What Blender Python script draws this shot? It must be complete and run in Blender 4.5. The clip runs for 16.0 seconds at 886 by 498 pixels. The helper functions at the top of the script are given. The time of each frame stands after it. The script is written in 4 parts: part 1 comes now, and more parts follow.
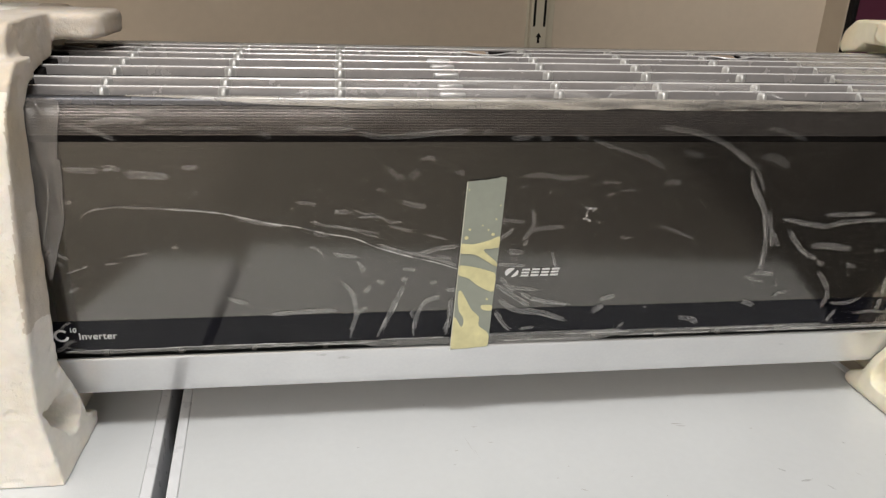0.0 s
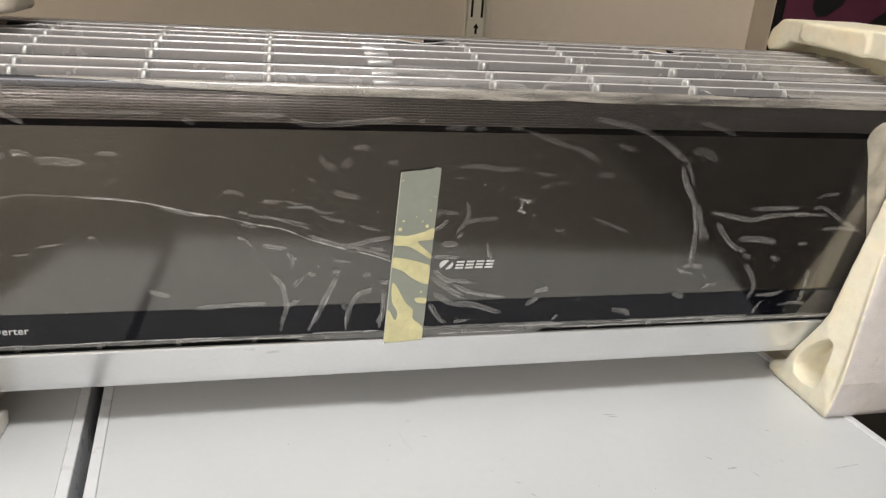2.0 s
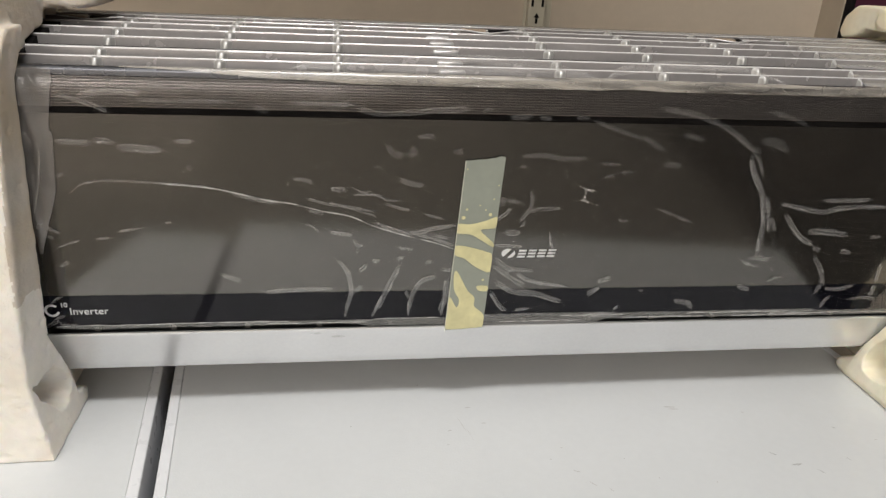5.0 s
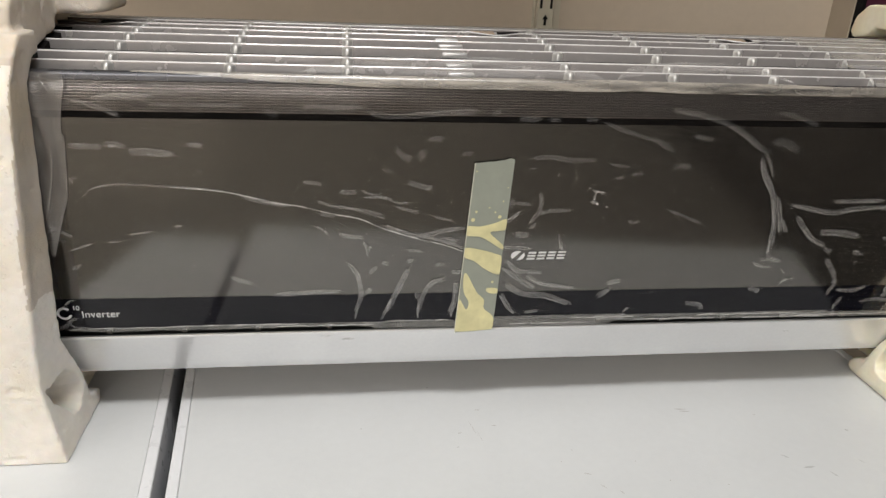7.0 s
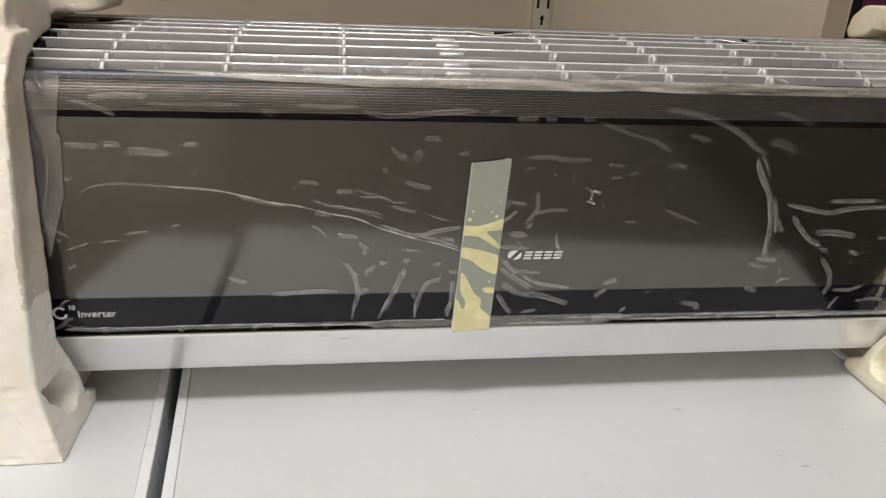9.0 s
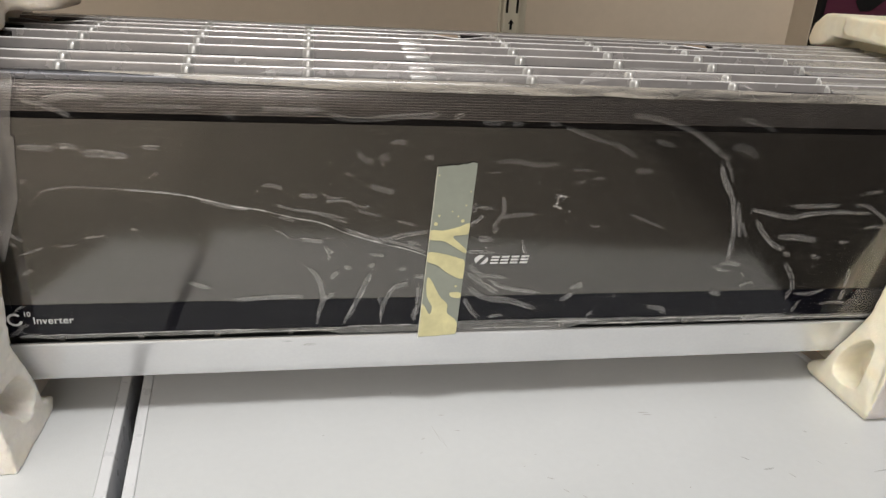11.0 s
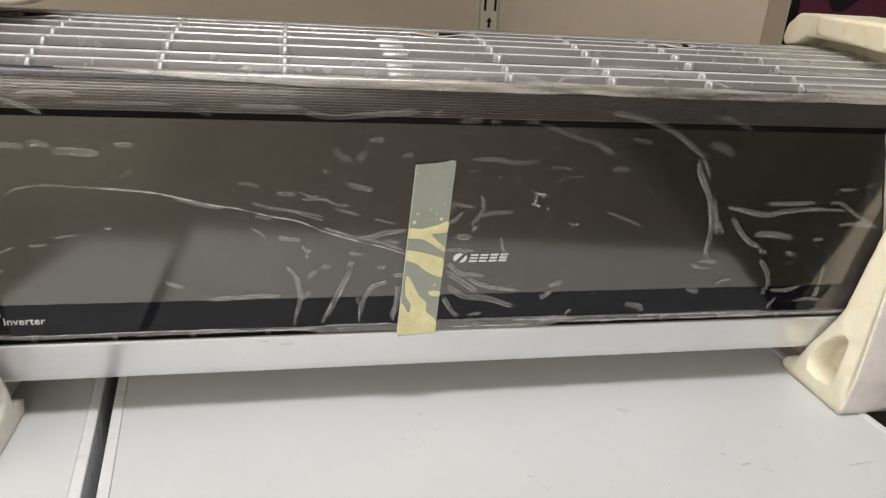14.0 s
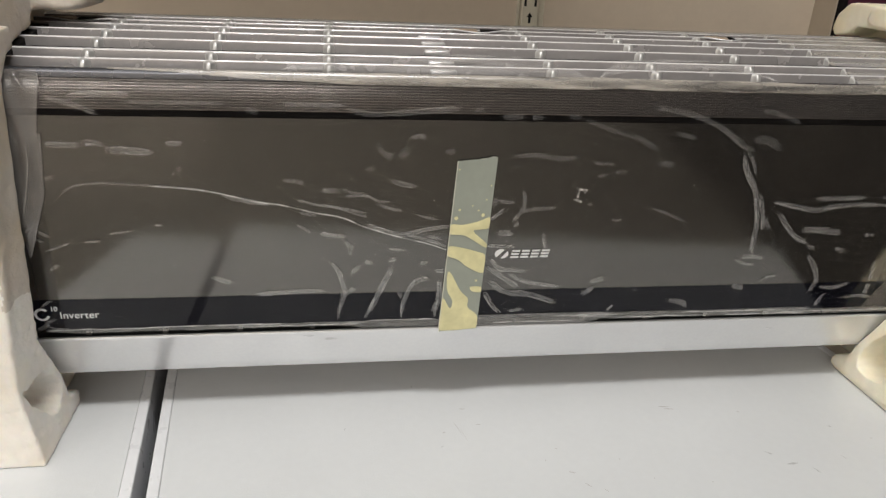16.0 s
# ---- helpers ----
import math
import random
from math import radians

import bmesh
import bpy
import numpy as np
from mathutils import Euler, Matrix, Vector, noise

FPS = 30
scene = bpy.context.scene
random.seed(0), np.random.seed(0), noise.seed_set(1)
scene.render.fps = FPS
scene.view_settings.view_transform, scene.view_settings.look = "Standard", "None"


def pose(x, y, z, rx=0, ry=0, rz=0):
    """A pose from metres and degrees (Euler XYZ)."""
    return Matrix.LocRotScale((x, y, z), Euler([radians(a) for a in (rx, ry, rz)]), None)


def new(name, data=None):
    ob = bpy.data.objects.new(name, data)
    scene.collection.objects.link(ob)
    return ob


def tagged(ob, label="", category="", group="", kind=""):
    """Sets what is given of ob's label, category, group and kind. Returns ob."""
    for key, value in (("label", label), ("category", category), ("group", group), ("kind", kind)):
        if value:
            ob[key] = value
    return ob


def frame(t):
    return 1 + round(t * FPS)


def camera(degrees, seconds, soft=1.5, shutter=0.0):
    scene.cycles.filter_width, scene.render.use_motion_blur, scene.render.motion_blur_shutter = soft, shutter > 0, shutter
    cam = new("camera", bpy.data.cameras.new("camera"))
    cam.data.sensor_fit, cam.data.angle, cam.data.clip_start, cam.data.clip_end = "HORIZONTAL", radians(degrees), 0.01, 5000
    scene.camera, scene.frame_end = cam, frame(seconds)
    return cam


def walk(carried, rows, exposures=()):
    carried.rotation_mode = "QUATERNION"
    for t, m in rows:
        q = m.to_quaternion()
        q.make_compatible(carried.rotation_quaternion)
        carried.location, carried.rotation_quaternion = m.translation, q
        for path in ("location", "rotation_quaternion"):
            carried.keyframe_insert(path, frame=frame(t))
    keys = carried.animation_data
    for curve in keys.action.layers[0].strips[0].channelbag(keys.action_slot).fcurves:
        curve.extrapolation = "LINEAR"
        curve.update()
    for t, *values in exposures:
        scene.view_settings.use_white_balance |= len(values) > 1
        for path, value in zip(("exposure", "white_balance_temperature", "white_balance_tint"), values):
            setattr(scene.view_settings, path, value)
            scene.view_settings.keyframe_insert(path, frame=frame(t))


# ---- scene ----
from mathutils.geometry import tessellate_polygon

# The origin lies on the table top, x along the air conditioner, y towards the wall.
cam = camera(62.51, 16.0, soft=1.36)
ROWS = [  # seconds, x, y, z, yaw, pitch, roll
    (0, -0.1505, -0.6150, 0.4450, -8.085, -21.623, 1.896),
    (0.5, -0.1489, -0.6134, 0.4440, -8.585, -21.866, 1.985),
    (1, -0.1458, -0.6102, 0.4414, -10.204, -21.885, 2.704),
    (1.5, -0.1439, -0.6026, 0.4387, -12.081, -22.005, 3.583),
    (2, -0.1434, -0.6052, 0.4408, -13.209, -22.008, 3.997),
    (2.5, -0.1492, -0.6100, 0.4429, -12.937, -21.986, 3.920),
    (3, -0.1510, -0.6124, 0.4426, -11.844, -22.043, 3.621),
    (3.5, -0.1525, -0.6113, 0.4413, -10.520, -22.247, 3.293),
    (4, -0.1534, -0.6119, 0.4411, -9.605, -22.507, 3.116),
    (4.5, -0.1544, -0.6109, 0.4401, -9.200, -22.732, 3.102),
    (5, -0.1557, -0.6106, 0.4402, -8.996, -22.933, 3.132),
    (7.5, -0.1563, -0.6110, 0.4408, -8.160, -22.755, 2.602),
    (8, -0.1565, -0.6125, 0.4412, -8.374, -22.711, 2.665),
    (8.5, -0.1564, -0.6123, 0.4406, -8.470, -22.697, 2.766),
    (9, -0.1563, -0.6108, 0.4403, -8.505, -22.805, 2.793),
    (11.5, -0.1480, -0.6064, 0.4389, -11.380, -22.298, 3.806),
    (12, -0.1493, -0.6054, 0.4380, -11.919, -22.252, 3.926),
    (12.5, -0.1476, -0.6043, 0.4393, -12.466, -22.321, 4.033),
    (13, -0.1468, -0.6030, 0.4381, -12.704, -22.430, 4.046),
    (13.5, -0.1477, -0.6041, 0.4381, -12.690, -22.422, 4.060),
    (14, -0.1482, -0.6047, 0.4383, -12.519, -22.403, 4.096),
    (14.5, -0.1493, -0.6050, 0.4378, -12.041, -22.387, 3.970),
    (15, -0.1501, -0.6073, 0.4388, -11.151, -22.478, 3.731),
    (15.5, -0.1509, -0.6082, 0.4386, -10.108, -22.657, 3.309),
    (16, -0.1517, -0.6079, 0.4392, -9.273, -22.867, 2.841),
]
walk(cam, [(t, pose(x, y, z, 90 + pitch, 0, yaw) @ pose(0, 0, 0, 0, 0, roll)) for t, x, y, z, yaw, pitch, roll in ROWS], [(0.0, 0.0), (0.6, 0.0), (2.0, 0.07), (3.5, -0.01), (4.5, -0.02), (6.0, -0.02), (9.0, -0.02), (11.0, 0.0), (13.0, 0.06), (14.0, 0.05), (16.0, -0.05)])

# ---- light ----
world = bpy.data.worlds.new("world")
scene.world = world
world.use_nodes = True
world.node_tree.nodes["Background"].inputs[0].default_value = (0.9, 0.92, 1.0, 1)
world.node_tree.nodes["Background"].inputs[1].default_value = 0.05


def unseen_lamp(x, y, z, sx, sy, watts, colour=(1.0, 0.93, 0.84)):
    data = bpy.data.lights.new("unseen_lamp", "AREA")
    data.shape, data.size, data.size_y, data.energy, data.color = "RECTANGLE", sx, sy, watts, colour
    ob = new("unseen_lamp", data)
    ob.matrix_world = pose(x, y, z)
    return ob


# key lamp out of view, its place taken from the unit's shadow edge
unseen_lamp(-0.12, -0.62, 1.66, 0.7, 0.15, 21.5, (1.0, 0.98, 0.945))
# two fill lamps added out of view to brighten foam, floor and shadow
unseen_lamp(-1.70, -1.0, 1.67, 1.6, 1.5, 12.5, (1.0, 0.98, 0.945))
unseen_lamp(-1.25, -2.75, 1.67, 2.4, 0.9, 57, (1.0, 0.975, 0.94))


# ---- materials ----
def mat(name, colour, rough=0.5, metal=0.0, spec=0.5, coat=0.0, vary=0.06, scale=40.0, stain=0.05, stain_scale=6.0, bump=0.0, bump_scale=400.0, rough_vary=0.05, ior=1.5, tint=(1.0, 1.0, 1.0)):
    """Principled material with a fine grain, broad stains, uneven roughness and a fine relief."""
    m = bpy.data.materials.new(name)
    m.use_nodes = True
    nt = m.node_tree
    b = nt.nodes["Principled BSDF"]
    tc = nt.nodes.new("ShaderNodeTexCoord")
    geo = nt.nodes.new("ShaderNodeNewGeometry")

    def noise_tex(s, detail=4.0):
        n = nt.nodes.new("ShaderNodeTexNoise")
        n.inputs["Scale"].default_value, n.inputs["Detail"].default_value = s, detail
        nt.links.new(geo.outputs["Position"], n.inputs["Vector"])
        return n.outputs["Fac"]

    def remap(src, lo, hi):
        r = nt.nodes.new("ShaderNodeMapRange")
        r.inputs["From Min"].default_value, r.inputs["From Max"].default_value = 0.3, 0.7
        r.inputs["To Min"].default_value, r.inputs["To Max"].default_value = lo, hi
        nt.links.new(src, r.inputs["Value"])
        return r.outputs["Result"]

    def times(a, c):
        n = nt.nodes.new("ShaderNodeMath")
        n.operation = "MULTIPLY"
        nt.links.new(a, n.inputs[0])
        nt.links.new(c, n.inputs[1])
        return n.outputs[0]

    f = times(remap(noise_tex(scale), 1 - vary, 1 + vary), remap(noise_tex(stain_scale, 6.0), 1 - stain, 1 + stain))
    mul = nt.nodes.new("ShaderNodeVectorMath")
    mul.operation = "SCALE"
    mul.inputs[0].default_value = colour
    nt.links.new(f, mul.inputs["Scale"])
    nt.links.new(mul.outputs[0], b.inputs["Base Color"])
    nt.links.new(remap(noise_tex(stain_scale * 3), max(rough - rough_vary, 0.01), min(rough + rough_vary, 1)), b.inputs["Roughness"])
    b.inputs["Metallic"].default_value = metal
    b.inputs["Specular IOR Level"].default_value = spec
    b.inputs["IOR"].default_value = ior
    b.inputs["Specular Tint"].default_value = (*tint, 1)
    b.inputs["Coat Weight"].default_value = coat
    b.inputs["Coat Roughness"].default_value = 0.03
    if bump:
        bn = nt.nodes.new("ShaderNodeBump")
        bn.inputs["Strength"].default_value, bn.inputs["Distance"].default_value = 1.0, bump
        nt.links.new(noise_tex(bump_scale, 3.0), bn.inputs["Height"])
        nt.links.new(bn.outputs[0], b.inputs["Normal"])
    return m


def foam_mat(name, colour, pits, yellow=0.7):
    """Expanded polystyrene: fused beads, sparse small pits and yellowed patches, letting a little light in."""
    m = mat(name, colour, 0.6, vary=0.05, scale=70, stain=0.06, stain_scale=11, spec=0.35)
    nt = m.node_tree
    b = nt.nodes["Principled BSDF"]
    b.inputs["Subsurface Weight"].default_value = 0.25
    b.inputs["Subsurface Radius"].default_value = (0.02, 0.014, 0.008)
    b.inputs["Subsurface Scale"].default_value = 0.15
    geo = nt.nodes.new("ShaderNodeNewGeometry")

    def tex(kind, scale, detail=0.0):
        n = nt.nodes.new("ShaderNodeTex" + kind)
        n.inputs["Scale"].default_value = scale
        if detail:
            n.inputs["Detail"].default_value = detail
        nt.links.new(geo.outputs["Position"], n.inputs["Vector"])
        return n

    def ramp(src, lo, hi, to_lo=0.0, to_hi=1.0):
        r = nt.nodes.new("ShaderNodeMapRange")
        for key, value in (("From Min", lo), ("From Max", hi), ("To Min", to_lo), ("To Max", to_hi)):
            r.inputs[key].default_value = value
        nt.links.new(src, r.inputs["Value"])
        return r.outputs["Result"]

    # yellowed patches
    old = b.inputs["Base Color"].links[0].from_socket
    mix = nt.nodes.new("ShaderNodeMix")
    mix.data_type, mix.blend_type = "RGBA", "MULTIPLY"
    nt.links.new(ramp(tex("Noise", 17, 5).outputs["Fac"], 0.48, 0.70, 0.0, yellow), mix.inputs[0])
    nt.links.new(old, mix.inputs[6])
    mix.inputs[7].default_value = (0.97, 0.90, 0.76, 1)
    nt.links.new(mix.outputs[2], b.inputs["Base Color"])
    # beads, pits in patches, fine grain
    normal = None
    cells = tex("Voronoi", 300)
    mask = ramp(tex("Noise", 48, 5).outputs["Fac"], 0.44, 0.64)
    pit = nt.nodes.new("ShaderNodeMath")
    pit.operation = "MULTIPLY"
    nt.links.new(ramp(cells.outputs["Distance"], 0.05, 0.38, 1.0, 0.0), pit.inputs[0])
    nt.links.new(mask, pit.inputs[1])
    for height, depth, strength, flip in ((pit.outputs[0], pits, 0.8, True), (cells.outputs["Distance"], 0.0004, 0.5, True), (tex("Noise", 55, 5).outputs["Fac"], 0.0006, 0.4, False), (tex("Noise", 900, 3).outputs["Fac"], 0.0008, 0.5, False)):
        bn = nt.nodes.new("ShaderNodeBump")
        bn.invert = flip
        bn.inputs["Strength"].default_value, bn.inputs["Distance"].default_value = strength, depth
        nt.links.new(height, bn.inputs["Height"])
        if normal:
            nt.links.new(normal, bn.inputs["Normal"])
        normal = bn.outputs[0]
    nt.links.new(normal, b.inputs["Normal"])
    return m


def film_mat(name, haze, gloss=0.04, colour=(0.75, 0.73, 0.68), rough=0.12, bump=0.0, bump_scale=60.0, spread=(0.6, 1.4), stretch=1.0):
    """Clear plastic film: mostly see-through, with a share of milky haze and a share of gloss."""
    m = bpy.data.materials.new(name)
    m.use_nodes = True
    nt = m.node_tree
    nt.nodes.remove(nt.nodes["Principled BSDF"])
    out = nt.nodes["Material Output"]
    tr, di, gl = (nt.nodes.new("ShaderNodeBsdf" + k) for k in ("Transparent", "Diffuse", "Glossy"))
    di.inputs["Color"].default_value = (*colour, 1)
    gl.inputs["Roughness"].default_value = rough
    gl.inputs["Color"].default_value = (1, 1, 1, 1)
    geo = nt.nodes.new("ShaderNodeNewGeometry")
    n = nt.nodes.new("ShaderNodeTexNoise")
    n.inputs["Scale"].default_value, n.inputs["Detail"].default_value = bump_scale, 5
    drawn = nt.nodes.new("ShaderNodeVectorMath")
    drawn.operation = "MULTIPLY"
    drawn.inputs[1].default_value = (1 / stretch, 1.0, 1.0)
    nt.links.new(geo.outputs["Position"], drawn.inputs[0])
    nt.links.new(drawn.outputs[0], n.inputs["Vector"])
    r = nt.nodes.new("ShaderNodeMapRange")
    r.inputs["From Min"].default_value, r.inputs["From Max"].default_value = 0.3, 0.7
    r.inputs["To Min"].default_value, r.inputs["To Max"].default_value = haze * spread[0], haze * spread[1]
    nt.links.new(n.outputs["Fac"], r.inputs["Value"])
    m1, m2 = nt.nodes.new("ShaderNodeMixShader"), nt.nodes.new("ShaderNodeMixShader")
    nt.links.new(r.outputs["Result"], m1.inputs[0])
    nt.links.new(tr.outputs[0], m1.inputs[1])
    nt.links.new(di.outputs[0], m1.inputs[2])
    m2.inputs[0].default_value = gloss
    nt.links.new(m1.outputs[0], m2.inputs[1])
    nt.links.new(gl.outputs[0], m2.inputs[2])
    nt.links.new(m2.outputs[0], out.inputs["Surface"])
    if bump:
        bn = nt.nodes.new("ShaderNodeBump")
        bn.inputs["Strength"].default_value, bn.inputs["Distance"].default_value = 1.0, bump
        nt.links.new(n.outputs["Fac"], bn.inputs["Height"])
        nt.links.new(bn.outputs[0], gl.inputs["Normal"])
    return m


WALL = mat("beige_paint", (0.52, 0.440, 0.350), 0.6, vary=0.02, scale=90, stain=0.03, stain_scale=2.5, bump=0.0004, bump_scale=700)
# pier: a darker tone of the wall's beige
PIER = mat("darker_beige", (0.37, 0.31, 0.24), 0.6, vary=0.03, stain=0.04, stain_scale=4)
ROOM = mat("room_paint", (0.74, 0.69, 0.62), 0.7)
CEIL = mat("ceiling_paint", (0.78, 0.76, 0.73), 0.8)
FLOOR = mat("floor_tile", (0.255, 0.238, 0.215), 0.4)
FLOOR_PALE = mat("pale_floor_tile", (0.355, 0.326, 0.294), 0.4)
DIM = mat("unseen_dark_wall", (0.028, 0.024, 0.022), 0.7)
WHITE = mat("white_laminate", (0.602, 0.618, 0.632), 0.36, vary=0.012, scale=120, stain=0.025, stain_scale=7, bump=0.00015, bump_scale=500)
TRIM = mat("white_trim", (0.68, 0.69, 0.715), 0.3, vary=0.02, stain=0.04, stain_scale=15)
POST = mat("cream_metal", (0.52, 0.48, 0.385), 0.45, vary=0.02, stain=0.05, stain_scale=12)
DARK = mat("dark_hole", (0.008, 0.007, 0.007), 0.8, spec=0.12)
SILVER = mat("silver_paint", (0.75, 0.76, 0.775), 0.24, metal=0.55, vary=0.02, scale=300, stain=0.03, stain_scale=14, rough_vary=0.01)
EDGE = mat("satin_edge", (0.115, 0.117, 0.13), 0.26, metal=0.8, vary=0.02, stain=0.05, stain_scale=14)
# lit and shaded tones of the grille's one silver
SLAT_LIT = mat("lit_slat", (0.86, 0.85, 0.86), 0.18, metal=0.4, vary=0.03, scale=200, stain=0.05, stain_scale=20)
GRILLE_SHADED = mat("shaded_grille", (0.36, 0.342, 0.338), 0.24, metal=0.35, vary=0.04, scale=200, stain=0.08, stain_scale=20)
GRILLE = mat("silver_grille", (0.48, 0.475, 0.475), 0.20, metal=0.45, vary=0.03, scale=200, stain=0.05, stain_scale=20)
TAB = mat("dim_tab", (0.10, 0.095, 0.09), 0.5)
NUB = mat("silver_nub", (0.48, 0.475, 0.465), 0.40, metal=0.5, vary=0.02)
BODY = mat("pale_body", (0.62, 0.62, 0.62), 0.45)
BLACK = mat("black_plastic", (0.008, 0.008, 0.008), 0.4)
PANEL = mat("smoked_panel", (0.016, 0.0142, 0.0125), 0.11, spec=1.0, ior=1.74, tint=(1.0, 0.972, 0.915), vary=0.05, stain=0.12, stain_scale=4, rough_vary=0.01)
BAND = mat("black_band", (0.004, 0.004, 0.007), 0.07, spec=0.28, vary=0.02, stain=0.05, rough_vary=0.02)
RIB = mat("ribbed_trim", (0.145, 0.131, 0.123), 0.22, metal=0.75, vary=0.05, scale=100, stain=0.1, stain_scale=10)
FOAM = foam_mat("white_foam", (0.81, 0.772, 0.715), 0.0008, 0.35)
# greyer foam copies that carry shade, the dirty one soiling as well
FOAM_SHADED = foam_mat("shaded_foam", (0.70, 0.66, 0.645), 0.0007, 0.15)
FOAM_DIRTY_SHADED = foam_mat("dirty_shaded_foam", (0.60, 0.54, 0.47), 0.0005)
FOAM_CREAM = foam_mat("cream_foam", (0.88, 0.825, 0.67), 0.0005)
FILM = film_mat("clear_film", 0.003, 0.0, colour=(0.75, 0.70, 0.64), bump_scale=20.0, spread=(0.15, 1.9))
CREASES = [film_mat("milky_crease", h, 0.05, colour=(0.70, 0.69, 0.69), rough=0.3, bump_scale=90) for h in (0.052, 0.095, 0.14)]
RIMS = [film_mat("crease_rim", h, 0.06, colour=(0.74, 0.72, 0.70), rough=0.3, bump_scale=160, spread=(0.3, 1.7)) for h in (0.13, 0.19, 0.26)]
FAINTS = [film_mat("faint_crease", h, 0.03, colour=(0.7, 0.68, 0.64), rough=0.4, bump_scale=90) for h in (0.05, 0.07, 0.10)]
FADES = [film_mat("fading_crease", h, 0.02, colour=(0.7, 0.68, 0.66), rough=0.4, bump_scale=120) for h in (0.026, 0.04, 0.06)]
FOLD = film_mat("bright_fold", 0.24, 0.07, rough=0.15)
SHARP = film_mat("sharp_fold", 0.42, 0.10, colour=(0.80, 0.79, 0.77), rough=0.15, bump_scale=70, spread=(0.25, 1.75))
GRIME = film_mat("brown_smudge", 0.16, 0.0, colour=(0.30, 0.25, 0.20), bump_scale=250, spread=(0.0, 2.2))
FLAP = film_mat("loose_film", 0.33, 0.04, colour=(0.44, 0.412, 0.39), rough=0.25, bump_scale=35, spread=(0.55, 1.45))
HEM = film_mat("film_hem", 0.36, 0.05, colour=(0.64, 0.59, 0.52), rough=0.25, bump_scale=150, spread=(0.2, 1.7), stretch=9.0)
SMEAR = film_mat("streaky_film", 0.11, 0.03, colour=(0.78, 0.76, 0.75), rough=0.3, bump_scale=130, spread=(-0.5, 2.3), stretch=8.0)
HEM_LINE_FILM = film_mat("border_line", 0.42, 0.06, colour=(0.82, 0.81, 0.79), rough=0.3, bump_scale=120, spread=(0.3, 1.5))
BORDER = film_mat("border_film", 0.17, 0.03, colour=(0.78, 0.77, 0.75), rough=0.3, bump_scale=200, spread=(0.55, 1.45))
BEIGE_FLAP = film_mat("beige_film", 0.75, 0.05, colour=(0.62, 0.57, 0.47), rough=0.3, bump_scale=40, spread=(0.6, 1.3))
WRAP = film_mat("wrap_film", 0.30, 0.05, colour=(0.50, 0.47, 0.41), rough=0.3, bump_scale=30, spread=(0.6, 1.4))
HAZE = [film_mat("film_haze", h, 0.0, colour=(0.74, 0.70, 0.66), rough=0.3, bump_scale=11, spread=(0.6, 1.4)) for h in (0.018, 0.022)]
REFLECTION_FILM = film_mat("reflection_film", 0.065, 0.01, colour=(0.74, 0.68, 0.58), rough=0.3, bump_scale=30, spread=(0.7, 1.3))
TAPE = mat("tape_grey", (0.27, 0.29, 0.25), 0.35, vary=0.03, scale=150, stain=0.05, stain_scale=25)
TAPE_YELLOW = mat("tape_yellow", (0.62, 0.58, 0.33), 0.4, vary=0.06, scale=120, stain=0.13, stain_scale=55)
TAPE_EDGE = mat("tape_edge", (0.66, 0.65, 0.56), 0.35)
INK = mat("printed_white", (0.68, 0.68, 0.68), 0.4)
MAROON = mat("maroon_print", (0.075, 0.018, 0.035), 0.35, vary=0.05, stain=0.12, stain_scale=5)
BROWN = mat("brown_clip", (0.30, 0.23, 0.17), 0.5)
SCUFF = film_mat("faint_scuff", 0.26, 0.0, colour=(0.30, 0.29, 0.28), bump_scale=300, spread=(0.2, 1.7))
SMUDGE = mat("scuff_grey", (0.40, 0.39, 0.385), 0.6)


# ---- makers ----
def link(name, bm, material, parent=None, smooth=False):
    bmesh.ops.recalc_face_normals(bm, faces=bm.faces[:])
    me = bpy.data.meshes.new(name)
    bm.to_mesh(me)
    bm.free()
    me.materials.append(material)
    if smooth:
        me.shade_smooth()
        me.set_sharp_from_angle(angle=radians(42))
    ob = new(name, me)
    if parent:
        ob.parent = parent
    return ob


def part(name, bm, material, parent, label="", smooth=False):
    return tagged(link(name, bm, material, parent, smooth), label)


def thing(name, label, category, m=None, group="", kind=""):
    ob = new(name)
    ob.empty_display_size = 0.05
    if m:
        ob.matrix_world = m
    return tagged(ob, label, category, group, kind)


def box(x0, x1, y0, y1, z0, z1, bevel=0.0, seg=2):
    bm = bmesh.new()
    bmesh.ops.create_cube(bm, size=1)
    bmesh.ops.scale(bm, vec=(x1 - x0, y1 - y0, z1 - z0), verts=bm.verts)
    bmesh.ops.translate(bm, vec=((x0 + x1) / 2, (y0 + y1) / 2, (z0 + z1) / 2), verts=bm.verts)
    if bevel:
        bmesh.ops.bevel(bm, geom=bm.edges[:], offset=bevel, segments=seg, affect="EDGES", profile=0.5)
    return bm


def bar(profile, x0, x1, steps=1, wobble=0.0, bm=None):
    """A closed (y, z) profile drawn out along x."""
    bm = bm or bmesh.new()
    rings = []
    for i in range(steps + 1):
        x = x0 + (x1 - x0) * i / steps
        rings.append([bm.verts.new((x, y, z + (wobble * noise.noise((x * 30, y * 50, z * 10)) if wobble else 0))) for y, z in profile])
    n = len(profile)
    for a, b in zip(rings, rings[1:]):
        for k in range(n):
            bm.faces.new((a[k], a[(k + 1) % n], b[(k + 1) % n], b[k]))
    bm.faces.new(rings[0])
    bm.faces.new(rings[-1][::-1])
    return bm


